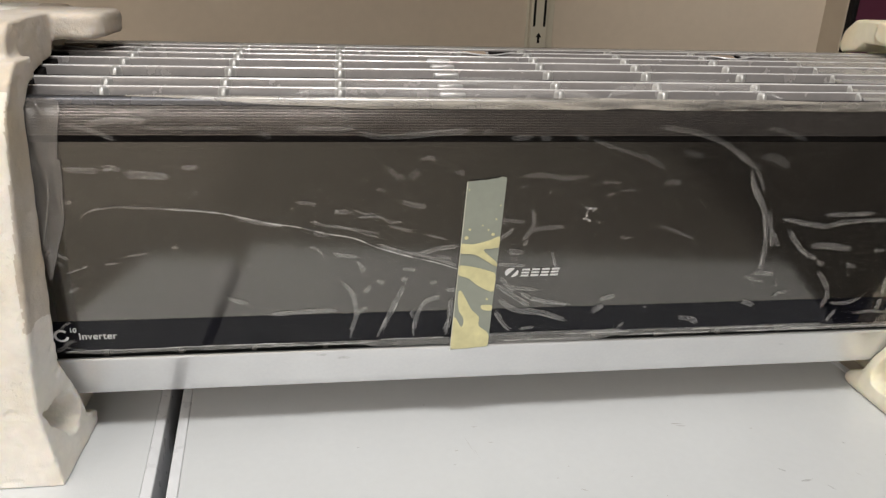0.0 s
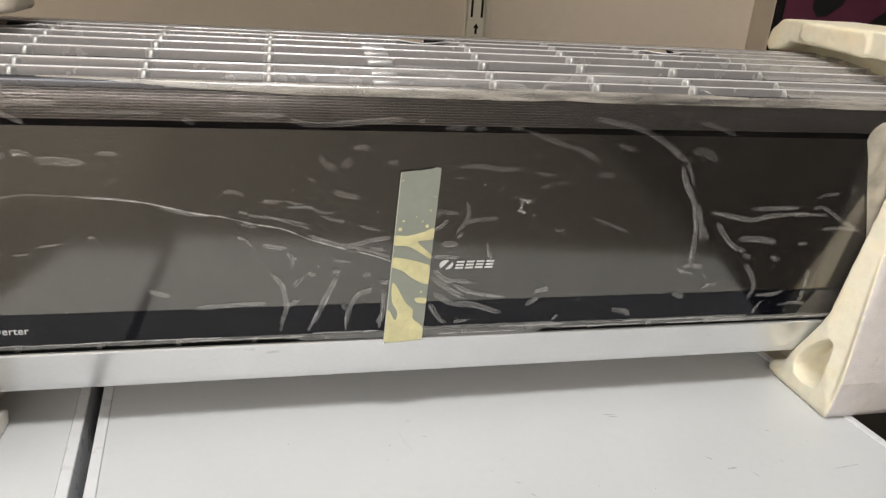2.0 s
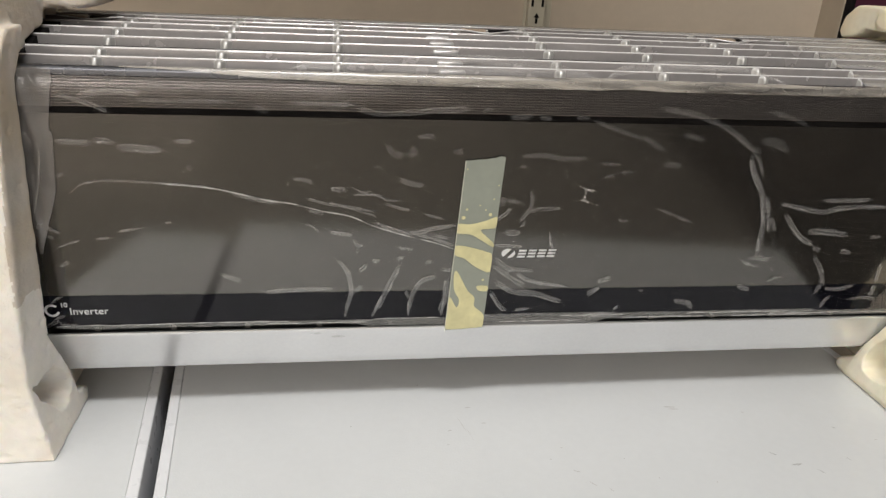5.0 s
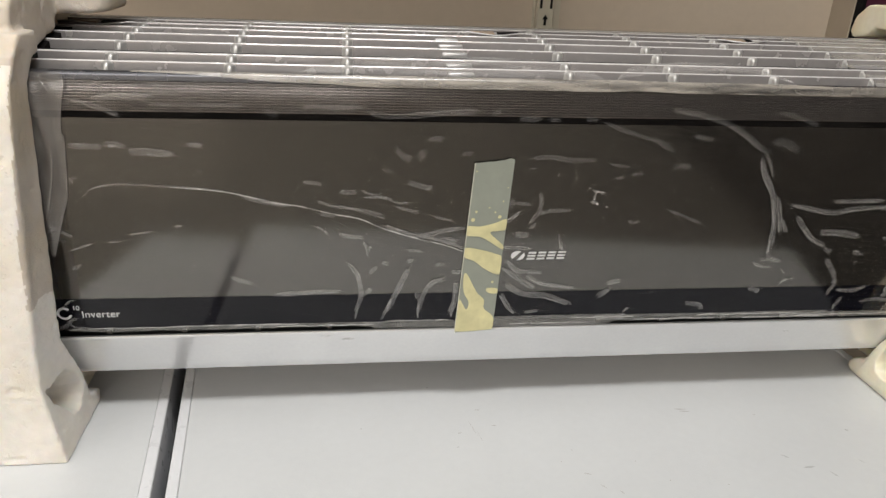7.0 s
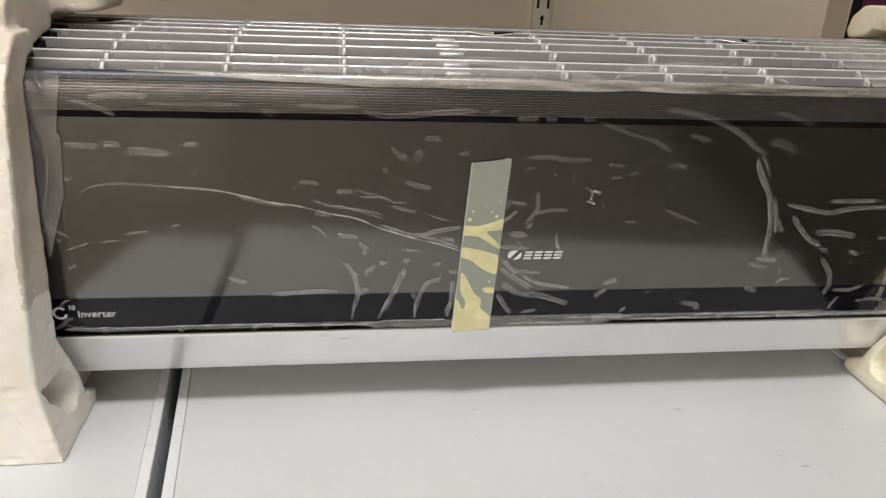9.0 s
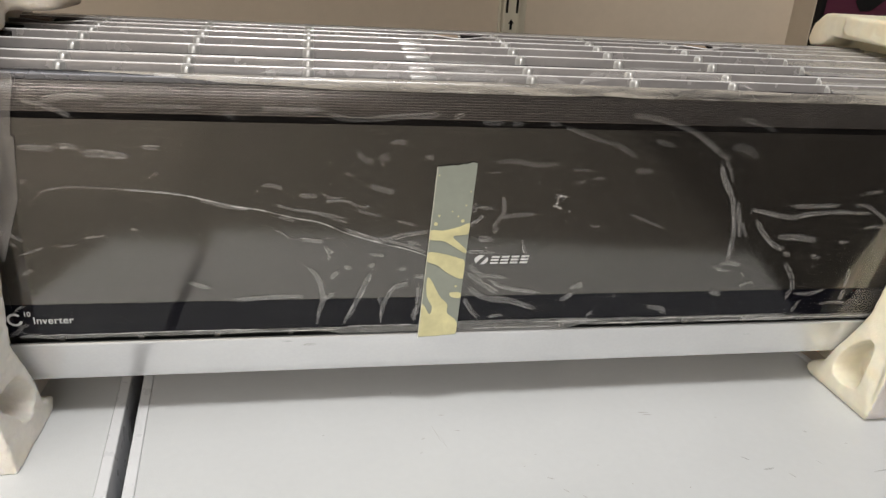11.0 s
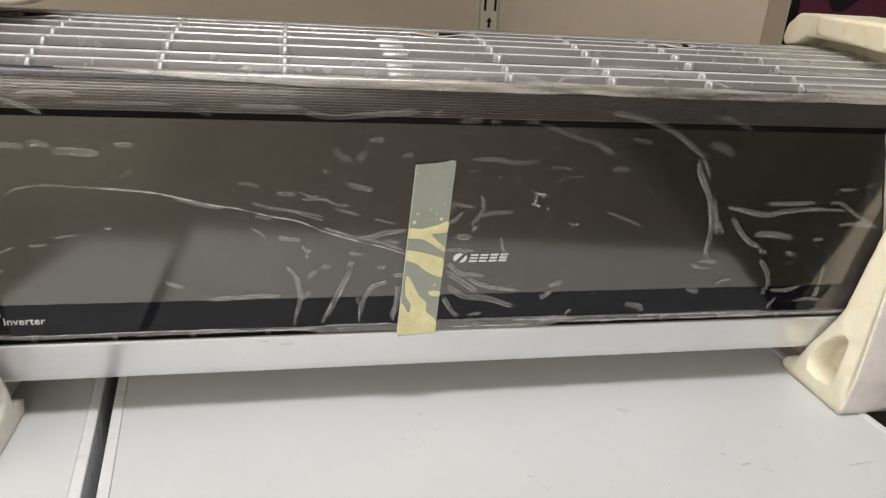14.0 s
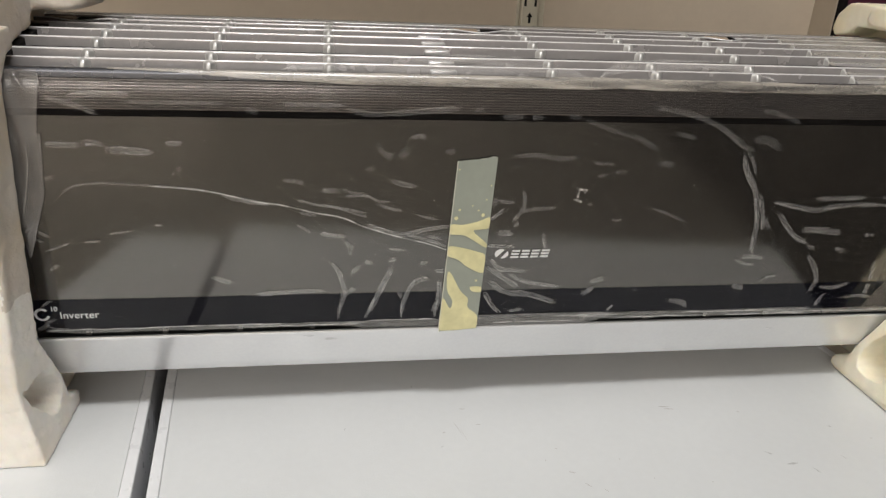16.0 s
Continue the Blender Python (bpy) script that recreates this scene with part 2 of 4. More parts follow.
def baked(ob, voxel, rounds, cutter=None):
    """Cuts the cutter out of a closed mesh, fuses it on a grid and rounds it; leaves a plain mesh."""
    if cutter:
        md = ob.modifiers.new("cut", "BOOLEAN")
        md.object, md.operation = cutter, "DIFFERENCE"
    md = ob.modifiers.new("fuse", "REMESH")
    md.mode, md.voxel_size = "VOXEL", voxel
    md = ob.modifiers.new("soften", "SMOOTH")
    md.factor, md.iterations = 0.5, rounds
    dg = bpy.context.evaluated_depsgraph_get()
    me = bpy.data.meshes.new_from_object(ob.evaluated_get(dg), depsgraph=dg)
    ob.modifiers.clear()
    ob.data = me
    me.shade_smooth()
    return ob


def lettering(text, size, material, parent, x, z, name="lettering", shear=0.0, space=1.0):
    cu = bpy.data.curves.new(name, "FONT")
    cu.body, cu.size, cu.extrude, cu.shear, cu.space_character = text, size, 0.00015, shear, space
    tmp = new(name, cu)
    dg = bpy.context.evaluated_depsgraph_get()
    me = bpy.data.meshes.new_from_object(tmp.evaluated_get(dg), depsgraph=dg)
    bpy.data.objects.remove(tmp)
    me.materials.clear()
    me.materials.append(material)
    ob = new(name, me)
    ob.parent = parent
    ob.matrix_basis = Matrix.Translation((x, panel_y(z) - 0.0004, z)) @ Matrix.Rotation(math.pi / 2 + TILT, 4, "X")
    return ob


# ---- room ----
def setting(name, bm, material, label, category):
    return tagged(link(name, bm, material), label, category, kind="structure")


Z0, Z1 = -0.9, 1.7
XW, XE, YS, YN = -2.6, 1.5, -3.4, 0.56
XF, YF = -0.70, -2.1  # where paler tiles begin
setting("floor", box(XW, XE, YF, YN + 0.1, Z0 - 0.05, Z0), FLOOR, "brown tiled floor of the shop", "floor")
setting("floor_south", box(XF, XE, YS, YF, Z0 - 0.05, Z0), FLOOR, "brown tiled floor across the shop", "floor")
setting("floor_west", box(XW, XF, YS, YF, Z0 - 0.05, Z0), FLOOR_PALE, "paler brown tiled floor beside the darker tiles", "floor")
setting("ceiling", box(XW, XE, YS, YN + 0.1, Z1, Z1 + 0.05), CEIL, "plain pale ceiling of the shop", "ceiling")
setting("wall_north", box(XW, 0.6395, YN, YN + 0.1, Z0, Z1), WALL, "beige painted wall behind the table", "wall")
setting("wall_north_pier", box(0.6400, XE, 0.504, YN + 0.1, Z0, Z1, 0.002), PIER, "brownish beige wall pier standing proud of the wall", "wall")
setting("wall_south", box(XW, XE, YS - 0.1, YS, Z0, Z1), ROOM, "plain dim wall across the shop", "wall")
setting("wall_west", box(XW - 0.1, XW, YS, YN + 0.1, Z0, Z1), ROOM, "plain dim side wall of the shop", "wall")
# east wall out of view, set close and dark to darken the panel's reflection
setting("wall_east", box(XE, XE + 0.1, YS, YN + 0.1, Z0, Z1), DIM, "dark brown side wall, unseen, darkening the panel reflection", "wall")

# unseen shelf, sized to shade the wall, grille and foam top
setting("shade_shelf", box(-1.3, 0.155, -0.15, YN, 0.86, 0.885, 0.002), WHITE, "plain white unseen shelf above the table, shading the wall", "shelf")

# slotted upright on the wall
upright = thing("slotted_upright", "cream metal slotted shelf upright fixed to the beige wall", "shelf upright", pose(0.1545, YN, 0))
channel = part("channel", box(-0.0135, 0.0135, -0.014, 0, -0.3, 0.859, 0.002), POST, upright)
part("flange", box(-0.0185, -0.0137, -0.003, 0, -0.3, 0.859, 0.001), POST, upright)
part("flange", box(0.0137, 0.026, -0.002, 0, -0.3, 0.859, 0.001), POST, upright)
for k in range(-3, 6):
    for x in (-0.0080, 0.0080):
        part("slot", box(x - 0.0018, x + 0.0018, -0.0146, -0.010, 0.352 + k * 0.075, 0.392 + k * 0.075), DARK, channel, "dark slot in the upright")
for x in (-0.0095, 0.0075):
    part("hole", box(x - 0.0022, x + 0.0022, -0.0146, -0.010, 0.316, 0.3195), DARK, channel)
bm = bmesh.new()
pts = [(-0.002, 0.327), (0.002, 0.327), (0.002, 0.336), (0.0048, 0.336), (0, 0.343), (-0.0048, 0.336), (-0.002, 0.336)]
bm.faces.new([bm.verts.new((x, -0.0146, z)) for x, z in pts])
part("arrow", bm, DARK, channel, "dark printed arrow pointing up")

# low black block beside the tables, added to stand for the shadow there
plinth = box(0.52, 1.4, -0.5, 0.40, Z0, -0.25, 0.01)
tagged(link("black_shade_block", plinth, BLACK), "low matt black block, added for the shadow beside the table", "plinth")

# maroon display board on the pier
board = thing("display_board", "maroon printed display board with black frame on the wall", "display board", pose(0.6405, 0.5035, 0))
part("frame", box(0, 0.009, -0.014, 0, 0.1, 1.2, 0.002), DARK, board, "black board frame")
print_panel = part("panel", box(0.0092, 0.80, -0.011, 0, 0.1, 1.2), MAROON, board, "maroon printed panel")


def blot(points):
    bm = bmesh.new()
    bm.faces.new([bm.verts.new((x, -0.0122, z)) for x, z in points])
    part("print_shape", bm, BLACK, print_panel, "black printed shape")


blot([(0.060, 0.398), (0.072, 0.384), (0.090, 0.386), (0.115, 0.405), (0.128, 0.44), (0.10, 0.47), (0.062, 0.45)])
blot([(0.150, 0.360), (0.200, 0.40), (0.24, 0.46), (0.40, 0.46), (0.40, 0.34), (0.15, 0.34)])

# ---- tables ----
PHI = 5.84
SH = pose(0, 0, 0, 0, 0, PHI)
BACK = 0.48


def prism(points, z0, z1, bevel=0.0, seg=2):
    """A plan of (x, y) points drawn up from z0 to z1."""
    bm = bmesh.new()
    low = [bm.verts.new((x, y, z0)) for x, y in points]
    top = [bm.verts.new((x, y, z1)) for x, y in points]
    n = len(points)
    for k in range(n):
        bm.faces.new((low[k], low[(k + 1) % n], top[(k + 1) % n], top[k]))
    bm.faces.new(low[::-1])
    bm.faces.new(top)
    if bevel:
        bmesh.ops.bevel(bm, geom=bm.edges[:], offset=bevel, segments=seg, affect="EDGES", profile=0.5)
    return bm


def table(a0, a1, front, label, slant=0.0):
    """A table of plan a0 to a1; slant: how far its outer side runs out per metre of depth."""
    ob = thing("display_table", label, "table", SH, "white tables side by side")

    def outer(inset, y):
        return a0 + inset - slant * (y - front)

    def plan(i0, i1, y0, y1):
        return [(outer(i0, y0), y0), (a1 - i1, y0), (a1 - i1, y1), (outer(i0, y1), y1)]

    part("tabletop", prism(plan(0.0103, 0.0103, front + 0.011, BACK), -0.028, 0.0, 0.0007), WHITE, ob, "white laminate top")
    part("edge_trim", prism([(outer(0, front), front), (outer(0.0102, front), front), (outer(0.0102, BACK), BACK), (outer(0, BACK), BACK)], -0.075, 0.0007, 0.0014, 3), TRIM, ob, "pale grey edge trim")
    part("edge_trim", box(a1 - 0.0102, a1, front, BACK, -0.075, 0.0007, 0.0014, 3), TRIM, ob, "pale grey edge trim")
    part("front_trim", box(outer(0.0104, front), a1 - 0.0104, front, front + 0.0105, -0.032, 0.0007, 0.0014, 3), TRIM, ob, "pale grey edge trim")
    part("cabinet_base", prism(plan(0.0108, 0.0108, front + 0.03, BACK - 0.01), Z0, -0.029, 0.002), WHITE, ob, "white base under the top")
    return ob


table(-0.3181, 0.4545, -0.326, "white table with pale edge trim under the air conditioner")
table(-0.4470, -0.3300, -0.290, "white table with a slanting side beside a narrow gap", 0.327)


def scuff(x, y, dx, dy, w):
    bm = bmesh.new()
    n = 7
    top, low = [], []
    for i in range(n):
        t = i / (n - 1)
        h = w * math.sin(math.pi * (0.08 + 0.84 * t)) * (0.7 + 0.6 * random.random())
        top.append(bm.verts.new((x + dx * t - dy * 6 * h, y + dy * t + h, 0.0004)))
        low.append(bm.verts.new((x + dx * t + dy * 6 * h, y + dy * t - h, 0.0004)))
    for i in range(n - 1):
        bm.faces.new((low[i], low[i + 1], top[i + 1], top[i]))
    tagged(link("scuff_mark", bm, SMUDGE if w < 0.0007 else SCUFF), "faint grey scuff mark on the white table top", "scuff mark", "scuff marks on the table")


scuff(-0.144, -0.021, 0.0016, 0.0004, 0.0007)
scuff(-0.037, -0.014, 0.006, -0.026, 0.0004)
scuff(-0.031, -0.030, 0.004, -0.020, 0.0003)
scuff(0.183, -0.009, 0.012, -0.0015, 0.0006)
scuff(0.187, -0.013, 0.010, -0.0015, 0.0005)
scuff(0.067, -0.1155, 0.005, -0.006, 0.0005)
scuff(0.082, -0.125, 0.003, -0.004, 0.0005)
scuff(0.377, -0.121, 0.031, 0.003, 0.0008)
scuff(0.329, -0.100, 0.003, -0.006, 0.0011)
scuff(0.256, -0.088, 0.006, -0.005, 0.0010)
scuff(0.268, -0.108, 0.012, 0.001, 0.0012)
scuff(0.290, -0.115, 0.004, -0.007, 0.0011)
scuff(0.184, -0.125, 0.0012, 0.0003, 0.0006)
scuff(0.345, -0.055, 0.004, -0.002, 0.0008)
scuff(-0.0725, 0.046, 0.002, 0.0006, 0.0009)
scuff(-0.0270, 0.0030, 0.0055, -0.0004, 0.0005)
scuff(-0.0500, -0.0345, 0.004, 0.0012, 0.0005)
scuff(-0.0540, -0.0555, 0.003, 0.0010, 0.0007)
scuff(-0.0150, -0.0238, 0.005, -0.0003, 0.0005)
scuff(0.0540, -0.0668, 0.002, -0.0004, 0.0005)
scuff(0.0395, -0.0829, 0.0015, 0.0002, 0.0005)
scuff(0.0570, -0.0995, 0.006, -0.003, 0.0005)
scuff(0.1098, -0.0872, 0.0013, 0.0002, 0.0006)
scuff(0.2625, -0.0241, 0.003, -0.0003, 0.0005)
scuff(0.3770, -0.0775, 0.003, -0.0005, 0.0005)
scuff(0.1325, -0.1154, 0.0012, 0.0002, 0.0006)

# ---- air conditioner ----
UX0, UX1 = -0.417, 0.466
LEAN = -0.0871
TILT = math.atan(0.0871)


def panel_y(z):
    return LEAN * (z - 0.0966)


unit = thing("air_conditioner", "wall air conditioner with a glossy dark front between foam caps", "air conditioner")
PB, PD, PT = 0.1040, 0.1383, 0.3026
part("body", bar([(0.030, 0.098), (0.018, 0.32), (0.02, 0.328), (0.16, 0.345), (0.20, 0.335), (0.212, 0.30), (0.212, 0.13), (0.19, 0.118), (0.08, 0.112), (0.036, 0.1)], UX0, UX1), BODY, unit, "grey plastic casing")
front_panel = part("front_panel", bar([(panel_y(PD), PD), (panel_y(PT), PT), (panel_y(PT) + 0.008, PT), (panel_y(PD) + 0.008, PD)], UX0, UX1), PANEL, unit, "glossy smoked dark front panel")
part("lower_band", bar([(panel_y(PB) + 0.003, PB), (panel_y(PB + 0.003), PB + 0.003), (panel_y(PD - 0.0001), PD - 0.0001), (panel_y(PD) + 0.008, PD - 0.0001), (panel_y(PB) + 0.008, PB)], UX0, UX1), BAND, unit, "glossy black band along the panel")
part("groove", bar([(panel_y(PT) + 0.004, PT + 0.0001), (panel_y(PT) + 0.004, 0.3079), (0.012, 0.3079), (0.012, PT + 0.0001)], UX0, UX1), DARK, unit, "black groove")
# ribbed strip above the groove, leaning back towards the grille
prof = []
N = 11
for i in range(N):
    for k, d in ((0.0, 0.0009), (0.30, 0.0), (0.62, 0.0), (0.92, 0.0009)):
        t = (i + k) / N
        z = 0.308 + 0.0235 * t
        prof.append((-0.0192 + 0.0052 * t ** 2.0 + d, z))
part("ribbed_strip", bar(prof + [(0.012, 0.3315), (0.012, 0.308)], UX0, UX1), RIB, unit, "dark grey strip with fine ribs")
# rounded silver edge up to the grille
part("top_edge", bar([(-0.0150, 0.3316), (-0.0147, 0.3346), (-0.0144, 0.3362), (-0.0136, 0.3374), (-0.0122, 0.3381), (-0.0100, 0.3383), (-0.0080, 0.3381), (-0.0066, 0.3370), (-0.0062, 0.325), (0.011, 0.325), (0.011, 0.3316)], UX0, UX1), EDGE, unit, "rounded silver edge", True)
# strip under the front
part("lower_strip", bar([(0.0054, 0.0962), (0.0038, 0.0957), (0.0033, 0.0945), (0.0040, 0.0925), (0.0094, 0.0808), (0.0146, 0.0690), (0.0198, 0.0572), (0.0242, 0.0475), (0.0254, 0.0462), (0.0270, 0.0462), (0.036, 0.0580), (0.036, 0.0610), (0.0262, 0.0505), (0.0222, 0.0590), (0.0168, 0.0710), (0.0114, 0.0830), (0.0066, 0.0940)], UX0, UX1), SILVER, unit, "satin silver lower strip", True)
part("air_gap", bar([(0.0150, 0.0800), (0.0128, 0.1039), (0.0138, 0.1039), (0.0160, 0.0800)], UX0, UX1), BLACK, unit, "black gap under the panel")
for i in range(12):
    x = -0.372 + i * 0.0665
    part("tab", box(x - 0.0022, x + 0.0022, 0.0082, 0.0130, 0.0955, 0.0990, 0.0004), TAB, unit)

for x, z, r in ((-0.176, 0.0905, 0.0030), (-0.155, 0.0850, 0.0036), (0.300, 0.0800, 0.0022)):
    bm = bmesh.new()
    y = lambda q: 0.0040 + (0.0925 - q) * 0.4435 - 0.0003
    ring = [(x + 1.7 * r * math.cos(a) * random.uniform(0.7, 1.2), z + 0.6 * r * math.sin(a) * random.uniform(0.7, 1.2)) for a in (k * math.pi / 6 for k in range(12))]
    bm.faces.new([bm.verts.new((a, y(b), b)) for a, b in ring])
    part("smudge", bm, GRIME, unit, "faint brown smudge")

# top grille
BLADES = ((0.0027, 0.3437, 0.0026), (0.0168, 0.3484, 0.0058), (0.0446, 0.3538, 0.0026), (0.0734, 0.3570, 0.0026), (0.1024, 0.3586, 0.0026), (0.1264, 0.3598, 0.0026), (0.1542, 0.3599, 0.0026))
for y, z, w in BLADES:
    r = 0.0012
    arc = [(y + r - r * math.cos(k * math.pi / 8), z - r + r * math.sin(k * math.pi / 8)) for k in range(5)]
    arc += [(y + w - r + r * math.sin(k * math.pi / 8), z - r + r * math.cos(k * math.pi / 8)) for k in range(5)]
    slat = part("slat", bar([(y, z - 0.017), (y, z - r - 0.0006)] + arc + [(y + w, z - r - 0.0006), (y + w, z - 0.017)], UX0, UX1), SLAT_LIT, unit, smooth=True)
    # highlight painted on the rounded tops, shade on the upright faces
    slat.data.materials.append(GRILLE_SHADED)
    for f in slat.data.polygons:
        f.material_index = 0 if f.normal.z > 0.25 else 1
part("dark_joint", bar([(0.0226, 0.340), (0.0226, 0.3486), (0.0237, 0.3486), (0.0236, 0.340)], UX0, UX1), DARK, unit, "thin dark joint behind the wide slat")
part("grille_floor", bar([(-0.006, 0.326), (0.018, 0.333), (0.05, 0.339), (0.158, 0.3448), (0.158, 0.341), (0.05, 0.335), (0.0, 0.322)], UX0 + 0.001, UX1 - 0.001), GRILLE_SHADED, unit, "grey mesh floor under the slats")
ys = [-0.0085] + [b[0] for b in BLADES]
zs = [0.3375] + [b[1] for b in BLADES]
for k in range(9):
    x = -0.3411 + 0.0939 * k if k < 8 else 0.4635
    for j in range(7):
        y0, y1 = ys[j] + (0.0015 if j else 0), ys[j + 1] + 0.0004
        if k == 3:
            if j in (0, 1, 2, 3, 4):
                bm = box(x - 0.0115, x + 0.0115, y1 - 0.005, y1 + 0.0002, zs[j + 1] - 0.009, zs[j + 1] - 0.0028, 0.0022, 3)
                part("latch", bm, GRILLE, unit, smooth=True)
            continue
        bm = bmesh.new()
        prev = None
        for i in range(7):
            t = i / 6
            yy = y1 - 0.0056 + 0.0056 * t
            zz = zs[j + 1] - 0.0008 - 0.0042 * (1 - math.sqrt(1 - (1 - t) ** 2))
            r = (0.0019 + 0.0036 * t ** 3) * (0.45 if k > 6 else 1.0)
            ring = [bm.verts.new((x + r * math.cos(a), yy, zz - 0.0019 + min(r, 0.0024) * math.sin(a))) for a in (math.pi * q / 8 for q in range(9))]
            ring += [bm.verts.new((x - r, yy, zz - 0.011)), bm.verts.new((x + r, yy, zz - 0.011))]
            if prev:
                for q in range(11):
                    bm.faces.new((prev[q], prev[(q + 1) % 11], ring[(q + 1) % 11], ring[q]))
            else:
                bm.faces.new(ring)
            prev = ring
        bm.faces.new(prev[::-1])
        part("cross_rib", bm, NUB, unit, smooth=True)
# closed ends of the grille between the slats
for x0, x1 in ((0.3195, UX1 - 0.001),):
    for j in range(7):
        y0, y1 = ys[j] + 0.003, ys[j + 1] - 0.0002
        part("end_plate", bar([(y0, zs[j] - 0.0022), (y0, zs[j] - 0.006), (y1, zs[j + 1] - 0.009), (y1, zs[j + 1] - 0.0045), ((y0 + y1) / 2, (zs[j] + zs[j + 1]) / 2 - 0.0028)], x0, x1), GRILLE, unit)
# black strips standing for the foam cap's shadow between the slats
for j in range(1, 5):
    y0, y1 = ys[j] + 0.0062 if j == 2 else ys[j] + 0.003, ys[j + 1] - 0.0004
    part("end_shade", bar([(y0, zs[j] - 0.003), (y0, zs[j] - 0.007), (y1, zs[j + 1] - 0.009), (y1, zs[j + 1] - 0.0022)], UX0 + 0.001, -0.3965), DARK, unit, "black strip for the foam shade at the grille end")
# rear rim with clips
part("rear_rim", bar([(0.1600, 0.345), (0.1600, 0.3598), (0.1615, 0.3606), (0.176, 0.3602), (0.196, 0.352), (0.199, 0.336)], UX0, UX1), GRILLE, unit, "silver rear rim", True)
for x, w in ((-0.0075, 0.036), (0.255, 0.034), (-0.378, 0.036)):
    # clip and slot fill the bay between the straight slat and its dipped lip
    for t0, t1, material, name, label in ((0.06, 0.46, BROWN, "clip", "brown retaining clip"), (0.53, 0.60 if x > 0.1 else 0.90, DARK, "clip_slot", "")):
        bm = bmesh.new()
        prev = None
        for i in range(9):
            t = t0 + (t1 - t0) * i / 8
            px = x + (t - 0.5) * w * 1.6
            y0 = 0.1268 - 0.0092 * (0.5 - 0.5 * math.cos(2 * math.pi * t))
            ring = [bm.verts.new(q) for q in ((px, y0, 0.3586), (px, y0, 0.3602), (px, 0.1276, 0.3607), (px, 0.1276, 0.3586))]
            if prev:
                for k in range(4):
                    bm.faces.new((prev[k], prev[(k + 1) % 4], ring[(k + 1) % 4], ring[k]))
            else:
                bm.faces.new(ring)
            prev = ring
        bm.faces.new(prev[::-1])
        part(name, bm, material, unit, label)
    bm = bmesh.new()
    prev = None
    for i in range(15):
        t = i / 14
        px = x + (t - 0.5) * w * 1.6
        dip = 0.5 - 0.5 * math.cos(2 * math.pi * t)
        y, z = 0.1262 - 0.0100 * dip, 0.3598 - 0.0014 * dip
        ring = [bm.verts.new((px, y + a, z + c)) for a, c in ((0.0, -0.0010), (-0.0002, -0.0002), (0.0003, 0.0004), (0.0009, 0.0004), (0.0012, -0.0010))]
        if prev:
            for k in range(5):
                bm.faces.new((prev[k], prev[(k + 1) % 5], ring[(k + 1) % 5], ring[k]))
        else:
            bm.faces.new(ring)
        prev = ring
    bm.faces.new(prev[::-1])
    part("clip_lip", bm, SLAT_LIT, unit, smooth=True)


# marks on the front: emblem and name as plain shapes, small words as lettering
def flat(points, name, label=""):
    bm = bmesh.new()
    bm.faces.new([bm.verts.new((x, panel_y(z) - 0.0006, z)) for x, z in points])
    return part(name, bm, INK, front_panel, label)


def disc(cx, cz, rx, rz, a0, a1, n=14):
    return [(cx + rx * math.cos(a0 + (a1 - a0) * i / n), cz + rz * math.sin(a0 + (a1 - a0) * i / n)) for i in range(n + 1)]


flat(disc(0.0006, 0.1769, 0.0060, 0.0050, 1.05, 3.9), "emblem", "silver-white emblem")
flat(disc(0.0014, 0.1772, 0.0060, 0.0050, -1.75, 0.55), "emblem", "silver-white emblem")
for i in range(4):
    for k in range(3):
        x = 0.0094 + i * 0.0094 + 0.0006 * k
        z = 0.1726 + 0.0001 * i + 0.0031 * k
        flat([(x, z), (x + 0.0074, z), (x + 0.0078, z + 0.0019), (x + 0.0004, z + 0.0019)], "emblem_bar", "silver-white bar")
outer = disc(-0.4033, 0.1236, 0.0064, 0.0064, 0.75, 6.0, 20)
inner = disc(-0.4033, 0.1236, 0.0042, 0.0042, 6.0, 0.75, 20)
flat(outer + inner, "emblem", "silver-white rounded emblem")
lettering("10", 0.0066, INK, front_panel, -0.3963, 0.1268, space=0.95)
lettering("Inverter", 0.0098, INK, front_panel, -0.3893, 0.1190, space=1.02)

# ---- protective film ----
film = thing("protective_film", "clear protective film with milky creases stuck over the dark front", "film")


def film_y(z):
    return panel_y(z) - 0.0007 if z < 0.318 else panel_y(0.318) - 0.0007 + (z - 0.318) ** 2 * 22


bm = bmesh.new()
cols = []
NX = 130
for i in range(NX + 1):
    x = -0.404 + 0.85 * i / NX
    low = (0.1030 if x < -0.1 else 0.1030 - min(0.0035, (x + 0.1) * 0.08)) + 0.0014 * noise.noise((x * 22, 3, 0)) + 0.0012 * noise.noise((x * 90, 7, 0))
    high = 0.3335 + 0.0016 * noise.noise((x * 14, 9, 0))
    cols.append([bm.verts.new((x, film_y(low + (high - low) * j / 16) - 0.0003 * noise.noise((x * 40, j * 0.7, 2)), low + (high - low) * j / 16)) for j in range(17)])
for a, b in zip(cols, cols[1:]):
    for j in range(16):
        bm.faces.new((a[j], b[j], b[j + 1], a[j + 1]))
sheet = part("film_sheet", bm, FILM, film, "clear film sheet", True)


def spline(points, n):
    p = [Vector((x, 0, z)) for x, z in points]
    p = [p[0] * 2 - p[1]] + p + [p[-1] * 2 - p[-2]]
    out = []
    for i in range(1, len(p) - 2):
        for k in range(n):
            t = k / n
            out.append(0.5 * (2 * p[i] + (p[i + 1] - p[i - 1]) * t + (2 * p[i - 1] - 5 * p[i] + 4 * p[i + 1] - p[i + 2]) * t * t + (3 * p[i] - p[i - 1] - 3 * p[i + 1] + p[i + 2]) * t ** 3))
    return out + [p[-2]]


